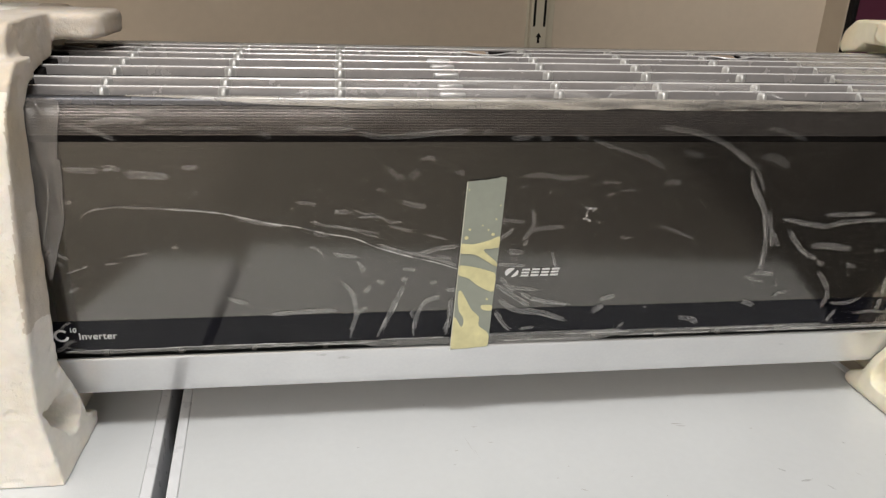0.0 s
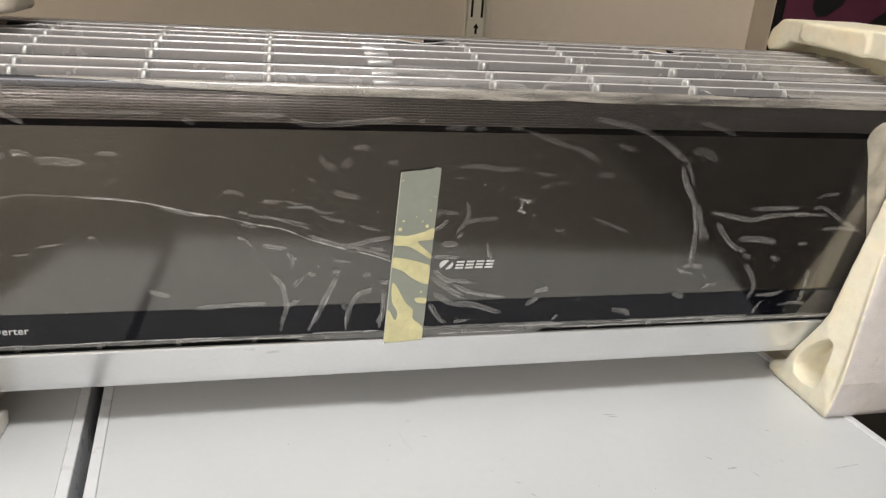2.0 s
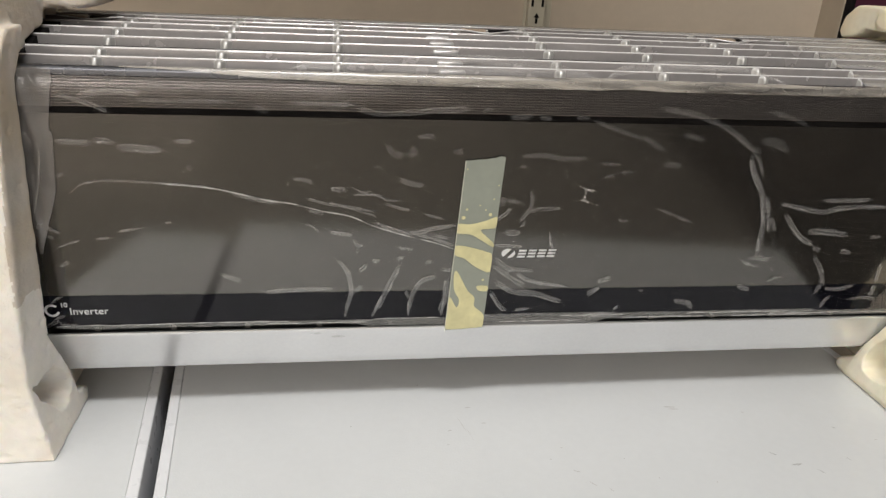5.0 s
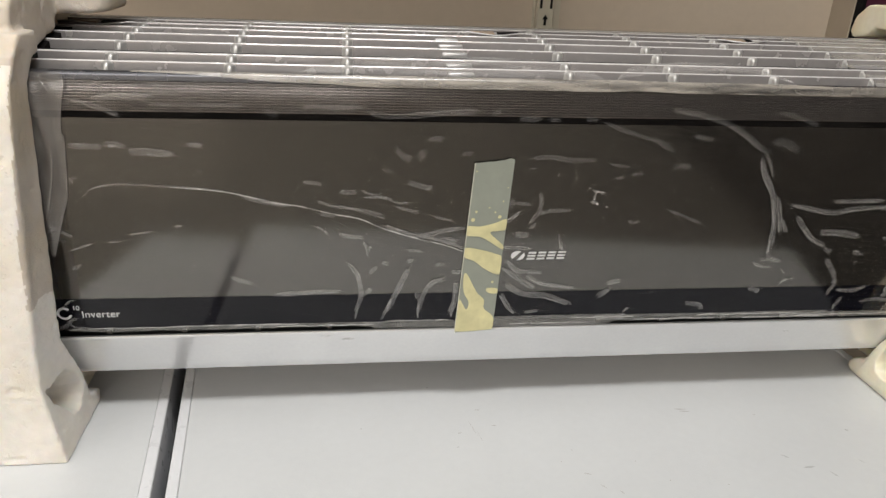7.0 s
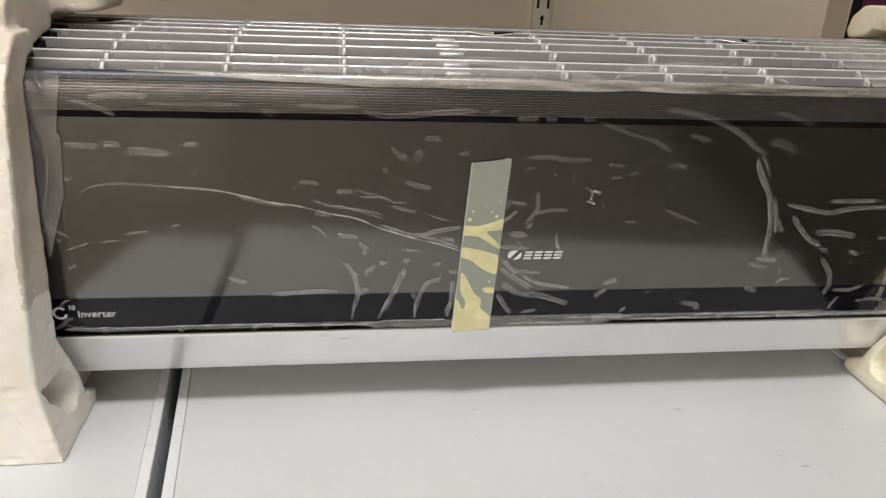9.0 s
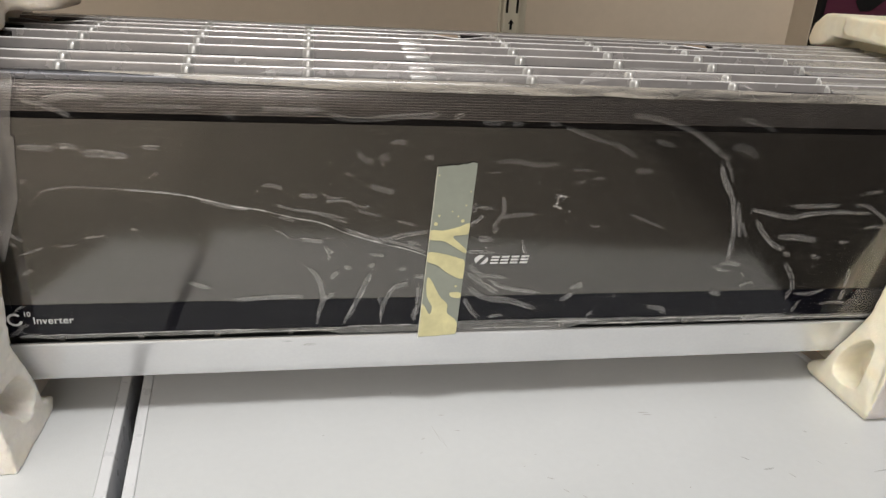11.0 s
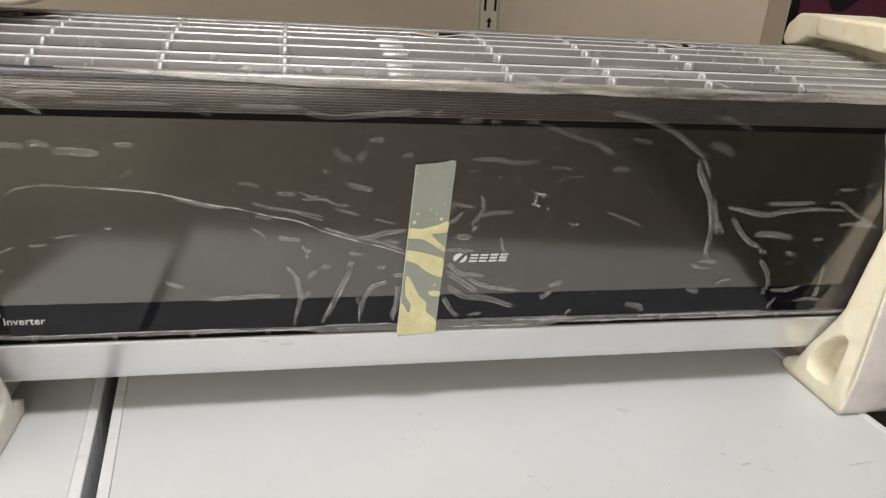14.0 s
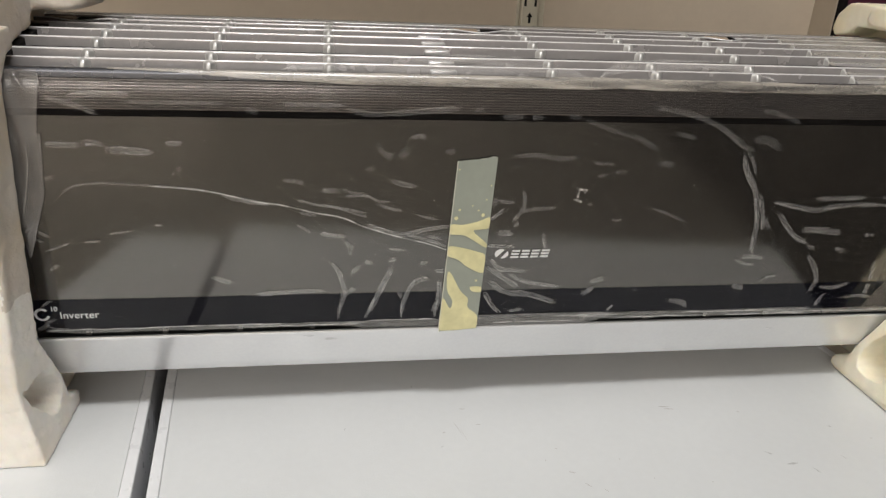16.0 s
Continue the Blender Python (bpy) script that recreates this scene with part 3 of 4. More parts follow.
def crease(points, width, material=None, name="crease", height=0.0003):
    """A raised, milky fold of the film along a line of (x, z), streaked lengthwise."""
    line = spline(points, 7)
    n = len(line)
    bm = bmesh.new()
    prev = None
    seed = random.random() * 50
    taper_a, taper_b = random.uniform(0.5, 1.0), random.uniform(0.5, 1.0)
    reach = [0.0]
    for a, b in zip(line, line[1:]):
        reach.append(reach[-1] + (b - a).length)
    if name == "sharp_fold":
        taper_a = 0.1
    across = ((-1.0, 0.0), (-0.8, 0.7), (-0.5, 1.0), (-0.15, 0.75), (0.2, 0.8), (0.55, 1.0), (0.82, 0.7), (1.0, 0.0))
    for i, p in enumerate(line):
        d = (line[min(i + 1, n - 1)] - line[max(i - 1, 0)]).normalized()
        side = Vector((-d.z, 0, d.x))
        t = i / (n - 1)
        w = width * 0.5 * (taper_a + (1 - taper_a) * min(1.0, t * 4)) * (taper_b + (1 - taper_b) * min(1.0, (1 - t) * 4)) * (1 + 0.30 * noise.noise((p.x * 130 + seed, p.z * 130, seed)))
        gone = min(reach[i], reach[-1] - reach[i])
        if gone < w:
            w *= max(0.35, math.sqrt(1 - (1 - gone / w) ** 2))
        row = []
        wl = w * (1 + 0.22 * noise.noise((p.x * 260 + seed, p.z * 260, 3)))
        wr = w * (1 + 0.22 * noise.noise((p.x * 260, p.z * 260 + seed, 9)))
        for s, h in across:
            q = p + side * ((wl if s < 0 else wr) * (s + (0.18 * noise.noise((t * 4 + seed, s * 3, 2)) if abs(s) < 0.9 else 0)))
            row.append(bm.verts.new((q.x, film_y(q.z) - 0.0002 - height * h, q.z)))
        if prev:
            for k in range(7):
                bm.faces.new((prev[k], prev[k + 1], row[k + 1], row[k]))
        prev = row
    if material:
        return part(name, bm, material, sheet, smooth=True)
    x, z = points[len(points) // 2]
    level = 0 if z > 0.285 or z > 0.25 and -0.25 < x < 0.21 else 1 if z > 0.21 and x < 0.2 or z > 0.24 else 2
    ob = part(name, bm, CREASES[level], sheet, smooth=True)
    for more in (RIMS[level], FAINTS[level], FADES[level]):
        ob.data.materials.append(more)
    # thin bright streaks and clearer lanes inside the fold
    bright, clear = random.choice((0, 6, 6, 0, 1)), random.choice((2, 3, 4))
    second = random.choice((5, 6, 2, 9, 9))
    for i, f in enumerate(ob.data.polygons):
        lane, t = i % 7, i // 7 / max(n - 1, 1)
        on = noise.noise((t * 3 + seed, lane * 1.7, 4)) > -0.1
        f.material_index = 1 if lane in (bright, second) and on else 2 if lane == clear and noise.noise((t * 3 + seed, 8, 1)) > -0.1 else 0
        # both ends fade out, lane by lane
        gone = min(reach[i // 7 + 1], reach[-1] - reach[i // 7])
        if gone < width * (0.55 + 0.5 * noise.noise((lane * 2.3, seed, 6))) + 0.03 * reach[-1]:
            f.material_index = 3
    return ob


crease([(-0.193, 0.249), (-0.183, 0.249), (-0.175, 0.246)], 0.0033)
crease([(-0.162, 0.240), (-0.146, 0.240)], 0.0038)
crease([(-0.143, 0.242), (-0.134, 0.238), (-0.125, 0.239)], 0.0019)
crease([(-0.141, 0.235), (-0.122, 0.235), (-0.112, 0.230), (-0.101, 0.230)], 0.0024)
crease([(-0.114, 0.227), (-0.102, 0.223), (-0.092, 0.221)], 0.0028)
crease([(-0.103, 0.250), (-0.093, 0.246), (-0.080, 0.244)], 0.0043)
crease([(-0.182, 0.232), (-0.166, 0.227), (-0.146, 0.224), (-0.122, 0.219)], 0.0024)
crease([(-0.161, 0.228), (-0.140, 0.221), (-0.122, 0.215)], 0.0017)
crease([(-0.180, 0.220), (-0.166, 0.217)], 0.0028)
crease([(-0.124, 0.209), (-0.101, 0.200), (-0.088, 0.198), (-0.070, 0.203), (-0.049, 0.206)], 0.0043)
crease([(-0.088, 0.198), (-0.064, 0.191), (-0.050, 0.185)], 0.0033)
crease([(-0.079, 0.217), (-0.061, 0.212)], 0.0024)
crease([(-0.069, 0.196), (-0.056, 0.193)], 0.0033)
crease([(-0.183, 0.208), (-0.176, 0.205), (-0.171, 0.199)], 0.0028)
crease([(-0.163, 0.200), (-0.153, 0.198), (-0.141, 0.197)], 0.0038)
crease([(-0.141, 0.193), (-0.137, 0.186), (-0.137, 0.178)], 0.0033)
crease([(-0.137, 0.188), (-0.133, 0.185)], 0.0024)
crease([(-0.102, 0.184), (-0.087, 0.182)], 0.0028)
crease([(-0.103, 0.172), (-0.095, 0.174)], 0.0043)
crease([(-0.125, 0.171), (-0.116, 0.170)], 0.0038)
crease([(-0.136, 0.159), (-0.128, 0.168)], 0.0038)
crease([(-0.076, 0.168), (-0.067, 0.170)], 0.0038)
crease([(-0.156, 0.172), (-0.148, 0.163), (-0.144, 0.150), (-0.143, 0.136), (-0.148, 0.118)], 0.0043)
crease([(-0.144, 0.136), (-0.132, 0.145)], 0.0043)
crease([(-0.099, 0.167), (-0.109, 0.143), (-0.120, 0.117)], 0.0057)
crease([(-0.065, 0.153), (-0.077, 0.150), (-0.084, 0.140), (-0.088, 0.126), (-0.089, 0.116)], 0.0047)
crease([(-0.092, 0.140), (-0.090, 0.131)], 0.0038)
crease([(-0.061, 0.161), (-0.046, 0.160)], 0.0038)
crease([(-0.055, 0.152), (-0.055, 0.130), (-0.060, 0.115)], 0.0057)
crease([(-0.007, 0.230), (0.009, 0.228)], 0.0033)
crease([(-0.008, 0.234), (-0.011, 0.224)], 0.0047)
crease([(-0.001, 0.222), (-0.014, 0.210)], 0.0033)
crease([(0.015, 0.240), (0.017, 0.225), (0.008, 0.209)], 0.0038)
crease([(0.014, 0.219), (0.027, 0.222), (0.047, 0.223)], 0.0038)
crease([(0.014, 0.210), (0.009, 0.204)], 0.0028)
crease([(-0.006, 0.199), (0.011, 0.198)], 0.0052)
crease([(0.037, 0.199), (0.041, 0.186), (0.045, 0.175)], 0.0033)
crease([(-0.011, 0.173), (0.002, 0.161), (0.014, 0.160), (0.028, 0.158)], 0.0047)
crease([(-0.013, 0.165), (0.007, 0.150), (0.021, 0.141)], 0.0052)
crease([(0.009, 0.157), (0.028, 0.147), (0.062, 0.141)], 0.0047)
crease([(-0.009, 0.148), (0.009, 0.136), (0.031, 0.133), (0.060, 0.123)], 0.0057)
crease([(-0.012, 0.137), (-0.002, 0.120), (0.006, 0.114)], 0.0047)
crease([(0.013, 0.115), (0.028, 0.117)], 0.0033)
crease([(-0.014, 0.186), (0.013, 0.184)], 0.0033)
crease([(0.002, 0.272), (0.024, 0.273), (0.040, 0.270), (0.062, 0.271)], 0.0043)
crease([(0.001, 0.262), (0.010, 0.263)], 0.0019)
crease([(-0.115, 0.282), (-0.108, 0.273), (-0.099, 0.270)], 0.0052)
crease([(-0.097, 0.272), (-0.092, 0.274), (-0.087, 0.278)], 0.0080)
crease([(-0.058, 0.275), (-0.048, 0.276)], 0.0043)
crease([(-0.125, 0.261), (-0.116, 0.259)], 0.0033)
crease([(-0.374, 0.280), (-0.358, 0.279), (-0.347, 0.279)], 0.0047)
crease([(-0.346, 0.281), (-0.338, 0.281), (-0.329, 0.279)], 0.0052)
crease([(-0.329, 0.275), (-0.314, 0.275), (-0.292, 0.273)], 0.0061)
crease([(-0.284, 0.281), (-0.269, 0.281)], 0.0038)
crease([(-0.276, 0.261), (-0.273, 0.257)], 0.0061)
crease([(-0.242, 0.236), (-0.220, 0.231), (-0.203, 0.227)], 0.0028)
crease([(-0.389, 0.186), (-0.369, 0.193)], 0.0019)
crease([(-0.357, 0.194), (-0.344, 0.195)], 0.0019)
crease([(-0.337, 0.201), (-0.319, 0.204)], 0.0019)
crease([(-0.300, 0.209), (-0.293, 0.209)], 0.0017)
crease([(-0.393, 0.205), (-0.383, 0.199)], 0.0028)
crease([(-0.395, 0.198), (-0.389, 0.194)], 0.0028)
crease([(-0.389, 0.168), (-0.380, 0.173)], 0.0033)
crease([(-0.258, 0.159), (-0.250, 0.155), (-0.239, 0.152)], 0.0043)
crease([(-0.222, 0.139), (-0.198, 0.141), (-0.178, 0.142), (-0.159, 0.142)], 0.0047)
crease([(-0.378, 0.250), (-0.371, 0.253)], 0.0033)
crease([(0.083, 0.131), (0.096, 0.140)], 0.0052)
crease([(0.090, 0.145), (0.105, 0.150)], 0.0052)
crease([(0.135, 0.135), (0.140, 0.135)], 0.0028)
crease([(0.174, 0.122), (0.188, 0.120), (0.196, 0.113)], 0.0052)
crease([(0.237, 0.139), (0.252, 0.134)], 0.0057)
crease([(0.112, 0.112), (0.119, 0.118)], 0.0028)
crease([(0.133, 0.265), (0.151, 0.265)], 0.0052)
crease([(0.075, 0.266), (0.094, 0.265)], 0.0028)
crease([(0.095, 0.257), (0.108, 0.258)], 0.0024)
crease([(0.080, 0.253), (0.090, 0.255)], 0.0024)
crease([(0.136, 0.223), (0.155, 0.216), (0.174, 0.208)], 0.0028)
crease([(0.100, 0.213), (0.105, 0.210), (0.111, 0.211)], 0.0019)
crease([(0.215, 0.276), (0.222, 0.259), (0.237, 0.236), (0.246, 0.207), (0.248, 0.182), (0.250, 0.171)], 0.0057)
crease([(0.240, 0.170), (0.251, 0.170), (0.264, 0.168)], 0.0047)
crease([(0.218, 0.277), (0.225, 0.269), (0.232, 0.255)], 0.0033)
crease([(0.242, 0.237), (0.249, 0.217), (0.255, 0.197)], 0.0038)
crease([(0.253, 0.213), (0.261, 0.198)], 0.0038)
crease([(0.234, 0.168), (0.243, 0.163), (0.256, 0.161)], 0.0028)
crease([(0.266, 0.160), (0.272, 0.154)], 0.0019)
crease([(0.268, 0.142), (0.275, 0.147), (0.284, 0.148)], 0.0033)
crease([(0.257, 0.228), (0.280, 0.223), (0.305, 0.219), (0.322, 0.223), (0.364, 0.226)], 0.0052)
crease([(0.299, 0.231), (0.320, 0.231), (0.352, 0.232)], 0.0043)
crease([(0.266, 0.217), (0.276, 0.205), (0.289, 0.192), (0.306, 0.184)], 0.0052)
crease([(0.305, 0.181), (0.315, 0.177)], 0.0043)
crease([(0.295, 0.198), (0.314, 0.198), (0.339, 0.194)], 0.0071)
crease([(0.363, 0.192), (0.376, 0.192)], 0.0033)
crease([(0.337, 0.177), (0.350, 0.174)], 0.0047)
crease([(0.342, 0.164), (0.345, 0.165)], 0.0024)
crease([(0.310, 0.171), (0.323, 0.155), (0.331, 0.137)], 0.0052)
crease([(0.328, 0.139), (0.325, 0.128)], 0.0043)
crease([(0.333, 0.134), (0.350, 0.133), (0.367, 0.138)], 0.0038)
crease([(0.343, 0.126), (0.336, 0.111)], 0.0038)
crease([(0.363, 0.120), (0.382, 0.122), (0.397, 0.120)], 0.0033)
crease([(0.390, 0.138), (0.388, 0.123)], 0.0047)
crease([(0.387, 0.162), (0.389, 0.140)], 0.0047)
crease([(-0.088, 0.287), (-0.080, 0.289), (-0.073, 0.287)], 0.0037)
crease([(0.120, 0.317), (0.152, 0.312), (0.186, 0.300), (0.212, 0.283), (0.225, 0.278)], 0.0053)
crease([(0.221, 0.288), (0.235, 0.288), (0.251, 0.279)], 0.0074)
crease([(0.062, 0.305), (0.088, 0.296), (0.110, 0.289)], 0.0037)
crease([(0.109, 0.291), (0.133, 0.278)], 0.0047)
crease([(0.146, 0.294), (0.167, 0.289)], 0.0042)
crease([(0.220, 0.316), (0.239, 0.312), (0.261, 0.304)], 0.0037)
crease([(-0.365, 0.317), (-0.345, 0.311), (-0.330, 0.304)], 0.0037)
crease([(-0.351, 0.317), (-0.333, 0.320), (-0.305, 0.320)], 0.0047)
crease([(-0.220, 0.311), (-0.209, 0.306)], 0.0042)
crease([(-0.309, 0.314), (-0.275, 0.314), (-0.235, 0.314)], 0.0026)
crease([(-0.139, 0.311), (-0.118, 0.307), (-0.081, 0.310), (-0.045, 0.313)], 0.0047)
crease([(-0.035, 0.310), (-0.026, 0.314)], 0.0037)
crease([(-0.011, 0.306), (0.009, 0.307)], 0.0042)
crease([(0.014, 0.306), (0.026, 0.306)], 0.0042)
crease([(0.046, 0.308), (0.059, 0.306)], 0.0037)
crease([(-0.190, 0.314), (-0.169, 0.314), (-0.141, 0.314)], 0.0032)
crease([(0.348, 0.223), (0.370, 0.224), (0.389, 0.223)], 0.0032)
crease([(0.368, 0.231), (0.382, 0.231), (0.405, 0.218), (0.434, 0.204)], 0.0037)
crease([(0.386, 0.207), (0.402, 0.209), (0.430, 0.205)], 0.0032)
crease([(0.374, 0.245), (0.394, 0.246)], 0.0032)
crease([(0.402, 0.250), (0.411, 0.250)], 0.0026)
crease([(0.369, 0.242), (0.374, 0.242)], 0.0032)

crease([(-0.359, 0.244), (-0.340, 0.247), (-0.318, 0.246), (-0.289, 0.244), (-0.260, 0.241), (-0.237, 0.236)], 0.0017)
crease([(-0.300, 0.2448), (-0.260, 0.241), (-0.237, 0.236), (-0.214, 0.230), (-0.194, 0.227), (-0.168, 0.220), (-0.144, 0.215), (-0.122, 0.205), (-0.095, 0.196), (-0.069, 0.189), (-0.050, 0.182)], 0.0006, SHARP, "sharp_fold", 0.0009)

crease([(-0.3690, 0.2360), (-0.3621, 0.2424), (-0.3551, 0.2451), (-0.3480, 0.2463)], 0.0013)
crease([(-0.2430, 0.2356), (-0.2250, 0.2305), (-0.2140, 0.2285), (-0.2034, 0.2280)], 0.0026)


def flap(points, name, material, offset, label):
    """A loose, wrinkled sheet of film: rows of (z, x left, x right)."""
    bm = bmesh.new()
    prev = None
    fine = [tuple(a[c] + (b[c] - a[c]) * k / 4 for c in range(3)) for a, b in zip(points, points[1:]) for k in range(4)] + [points[-1]]
    for z, xa, xb in fine:
        row = []
        for i in range(13):
            t = i / 12
            x = xa + (xb - xa) * t
            row.append(bm.verts.new((x, film_y(min(z, 0.33)) - offset - 0.004 * t * (1 - t) * 4 * (0.4 + noise.noise((x * 90, z * 25, 1))), z)))
        if prev:
            for k in range(12):
                bm.faces.new((prev[k], prev[k + 1], row[k + 1], row[k]))
        prev = row
    return part(name, bm, material, film, label, True)


flap([(0.1811, -0.402, -0.3997), (0.2090, -0.403, -0.3900), (0.2368, -0.403, -0.3800), (0.2684, -0.403, -0.3761), (0.2879, -0.403, -0.3739), (0.2888, -0.403, -0.3763), (0.3092, -0.403, -0.3723), (0.3287, -0.403, -0.3681), (0.3335, -0.403, -0.3706), (0.3375, -0.403, -0.3690)], "film_end", FLAP, 0.0012, "loose milky end of the film")
flap([(0.190, 0.4445, 0.452), (0.21, 0.4375, 0.453), (0.232, 0.4290, 0.455), (0.254, 0.4205, 0.456), (0.270, 0.4145, 0.456), (0.284, 0.4095, 0.456), (0.294, 0.4045, 0.456), (0.302, 0.4010, 0.456), (0.309, 0.4020, 0.456), (0.314, 0.4050, 0.456), (0.319, 0.411, 0.456), (0.322, 0.425, 0.456)], "film_end", BEIGE_FLAP, 0.0012, "loose milky end of the film")
# glints on the folds of the loose film end, painted as milky strips
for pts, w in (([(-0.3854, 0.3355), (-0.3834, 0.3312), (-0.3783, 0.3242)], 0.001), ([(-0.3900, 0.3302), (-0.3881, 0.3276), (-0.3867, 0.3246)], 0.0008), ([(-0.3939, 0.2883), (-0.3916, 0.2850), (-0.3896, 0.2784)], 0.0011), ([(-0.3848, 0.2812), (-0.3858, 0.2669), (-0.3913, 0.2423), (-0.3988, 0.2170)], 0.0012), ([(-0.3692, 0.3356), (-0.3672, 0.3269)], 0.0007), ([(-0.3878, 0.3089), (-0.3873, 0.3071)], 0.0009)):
    fold = crease(pts, w, FOLD, "end_glint", 0.0004)
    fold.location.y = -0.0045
# loose lower border of the film, with a ragged edge
def border(x0, x1, top, low, ragged):
    bm = bmesh.new()
    prev = None
    n = int((x1 - x0) / 0.0022)
    for i in range(n + 1):
        t = i / n
        x = x0 + (x1 - x0) * t
        fade = min(1.0, 8 * t, 8 * (1 - t))
        a = top + 0.0006 * noise.noise((x * 25, 2, 1))
        b = low + ragged * (noise.noise((x * 60, 4, 1)) + 0.8 * noise.noise((x * 230, 1, 6))) + (1 - fade) * 0.5 * (top - low)
        row = []
        for k in range(5):
            z = a + (b - a) * k / 4
            row.append(bm.verts.new((x, film_y(z) - 0.0008 - 0.00012 * noise.noise((x * 45, k * 0.6, 3)), z)))
        if prev:
            for k in range(4):
                bm.faces.new((prev[k], prev[k + 1], row[k + 1], row[k]))
        prev = row
    part("border", bm, BORDER, sheet, "milky ragged border of the film", True)


for x0, x1, top, low, ragged in ((-0.402, -0.21, 0.1078, 0.1040, 0.0010), (-0.24, -0.125, 0.1085, 0.1044, 0.0013), (-0.14, -0.036, 0.1085, 0.1010, 0.0006), (-0.036, 0.115, 0.1115, 0.1000, 0.0005), (0.085, 0.33, 0.1105, 0.1034, 0.0013), (0.28, 0.470, 0.1085, 0.1026, 0.0006)):
    border(x0, x1, top, low, ragged)
# bright thin folds along that border
for x0, x1, z, w in ((-0.400, -0.30, 0.1072, 0.0007), (-0.31, -0.20, 0.1078, 0.0009), (-0.22, -0.13, 0.1052, 0.0008), (-0.12, -0.06, 0.1085, 0.0007), (0.0, 0.08, 0.1022, 0.0008), (0.06, 0.125, 0.1075, 0.0007), (0.125, 0.21, 0.1040, 0.0011), (0.19, 0.29, 0.1078, 0.0009), (0.24, 0.33, 0.1034, 0.0010), (0.30, 0.44, 0.1050, 0.0008)):
    n = 9
    crease([(x0 + (x1 - x0) * i / n, z + 0.0009 * noise.noise((x0 * 50 + i * 0.9, 4, 1))) for i in range(n + 1)], w * 1.25, HEM_LINE_FILM, "border_fold", 0.0003)
# ends of the creases running down over the black band
for pts, w in (([(-0.1452, 0.128), (-0.1470, 0.119), (-0.1485, 0.1112)], 0.0022), ([(-0.1150, 0.132), (-0.1195, 0.121), (-0.1240, 0.1108)], 0.0028), ([(-0.0900, 0.1255), (-0.0897, 0.118), (-0.0889, 0.1105)], 0.0020), ([(-0.0560, 0.128), (-0.0570, 0.120), (-0.0585, 0.1108)], 0.0022),
               ([(-0.4063, 0.1264), (-0.3978, 0.1349), (-0.3918, 0.1377)], 0.0022), ([(-0.410, 0.1081), (-0.4030, 0.1110), (-0.3988, 0.1162), (-0.3923, 0.1184)], 0.0034), ([(-0.4000, 0.1150), (-0.3985, 0.1105), (-0.3930, 0.1085), (-0.3834, 0.1092)], 0.0016)):
    crease(pts, w)
# upper hem of the film, lying over the silver edge
bm = bmesh.new()
prev = None
HEM_LINE = ((-0.0166, 0.3300), (-0.0164, 0.3322), (-0.0159, 0.3346), (-0.0150, 0.3370), (-0.0132, 0.3388), (-0.0104, 0.3394))
for i in range(131):
    x = -0.320 + 0.771 * i / 130
    low = max(0.0, 0.75 - (x + 0.320) * 4) + 0.15 * noise.noise((x * 16, 3, 3))
    high = 0.86 + 0.14 * noise.noise((x * 9, 8, 3)) - max(0.0, x - 0.12) * 0.5
    row = []
    for k in range(7):
        u = min(max(low + (high - low) * k / 6, 0.0), 1.0) * 4.999
        a, b = HEM_LINE[int(u)], HEM_LINE[int(u) + 1]
        f = u - int(u)
        row.append(bm.verts.new((x, a[0] + (b[0] - a[0]) * f - 0.0004 * noise.noise((x * 20, k * 0.3, 1)), a[1] + (b[1] - a[1]) * f)))
    if prev:
        for k in range(6):
            bm.faces.new((prev[k], prev[k + 1], row[k + 1], row[k]))
    prev = row
part("film_hem", bm, HEM, film, "beige hem of the film over the silver edge", True)
for x0, x1, z in ((-0.055, -0.012, 0.3312), (0.012, 0.030, 0.3310), (0.036, 0.052, 0.3316), (0.058, 0.066, 0.3314), (0.118, 0.128, 0.3318), (0.185, 0.20, 0.3306), (0.29, 0.38, 0.3330)):
    crease([(x0 + (x1 - x0) * i / 4, z + 0.0007 * noise.noise((x0 * 50 + i * 1.9, 4, 1))) for i in range(5)], 0.0008, FOLD, "hem_fold", 0.0003)


def specks(name, places, size, material, parent, label, squash=0.7):
    """Tiny flat bits stuck to the film, as one mesh."""
    bm = bmesh.new()
    for x, z in places:
        r = size * random.uniform(0.5, 1.3)
        a0 = random.uniform(0, 6.3)
        bm.faces.new([bm.verts.new((x + r * math.cos(a0 + k * math.pi / 3) * random.uniform(0.7, 1.2), film_y(z) - 0.0009, z + squash * r * math.sin(a0 + k * math.pi / 3))) for k in range(6)])
    return part(name, bm, material, parent, label)


tagged(specks("dust", [(random.uniform(-0.39, 0.43), random.uniform(0.105, 0.30)) for _ in range(80)], 0.00028, INK, sheet, "white dust specks"), kind="stuff")
tagged(specks("dust", [(random.gauss(0.04, 0.09), random.gauss(0.235, 0.02)) for _ in range(22)], 0.00032, INK, sheet, "white dust specks"), kind="stuff")
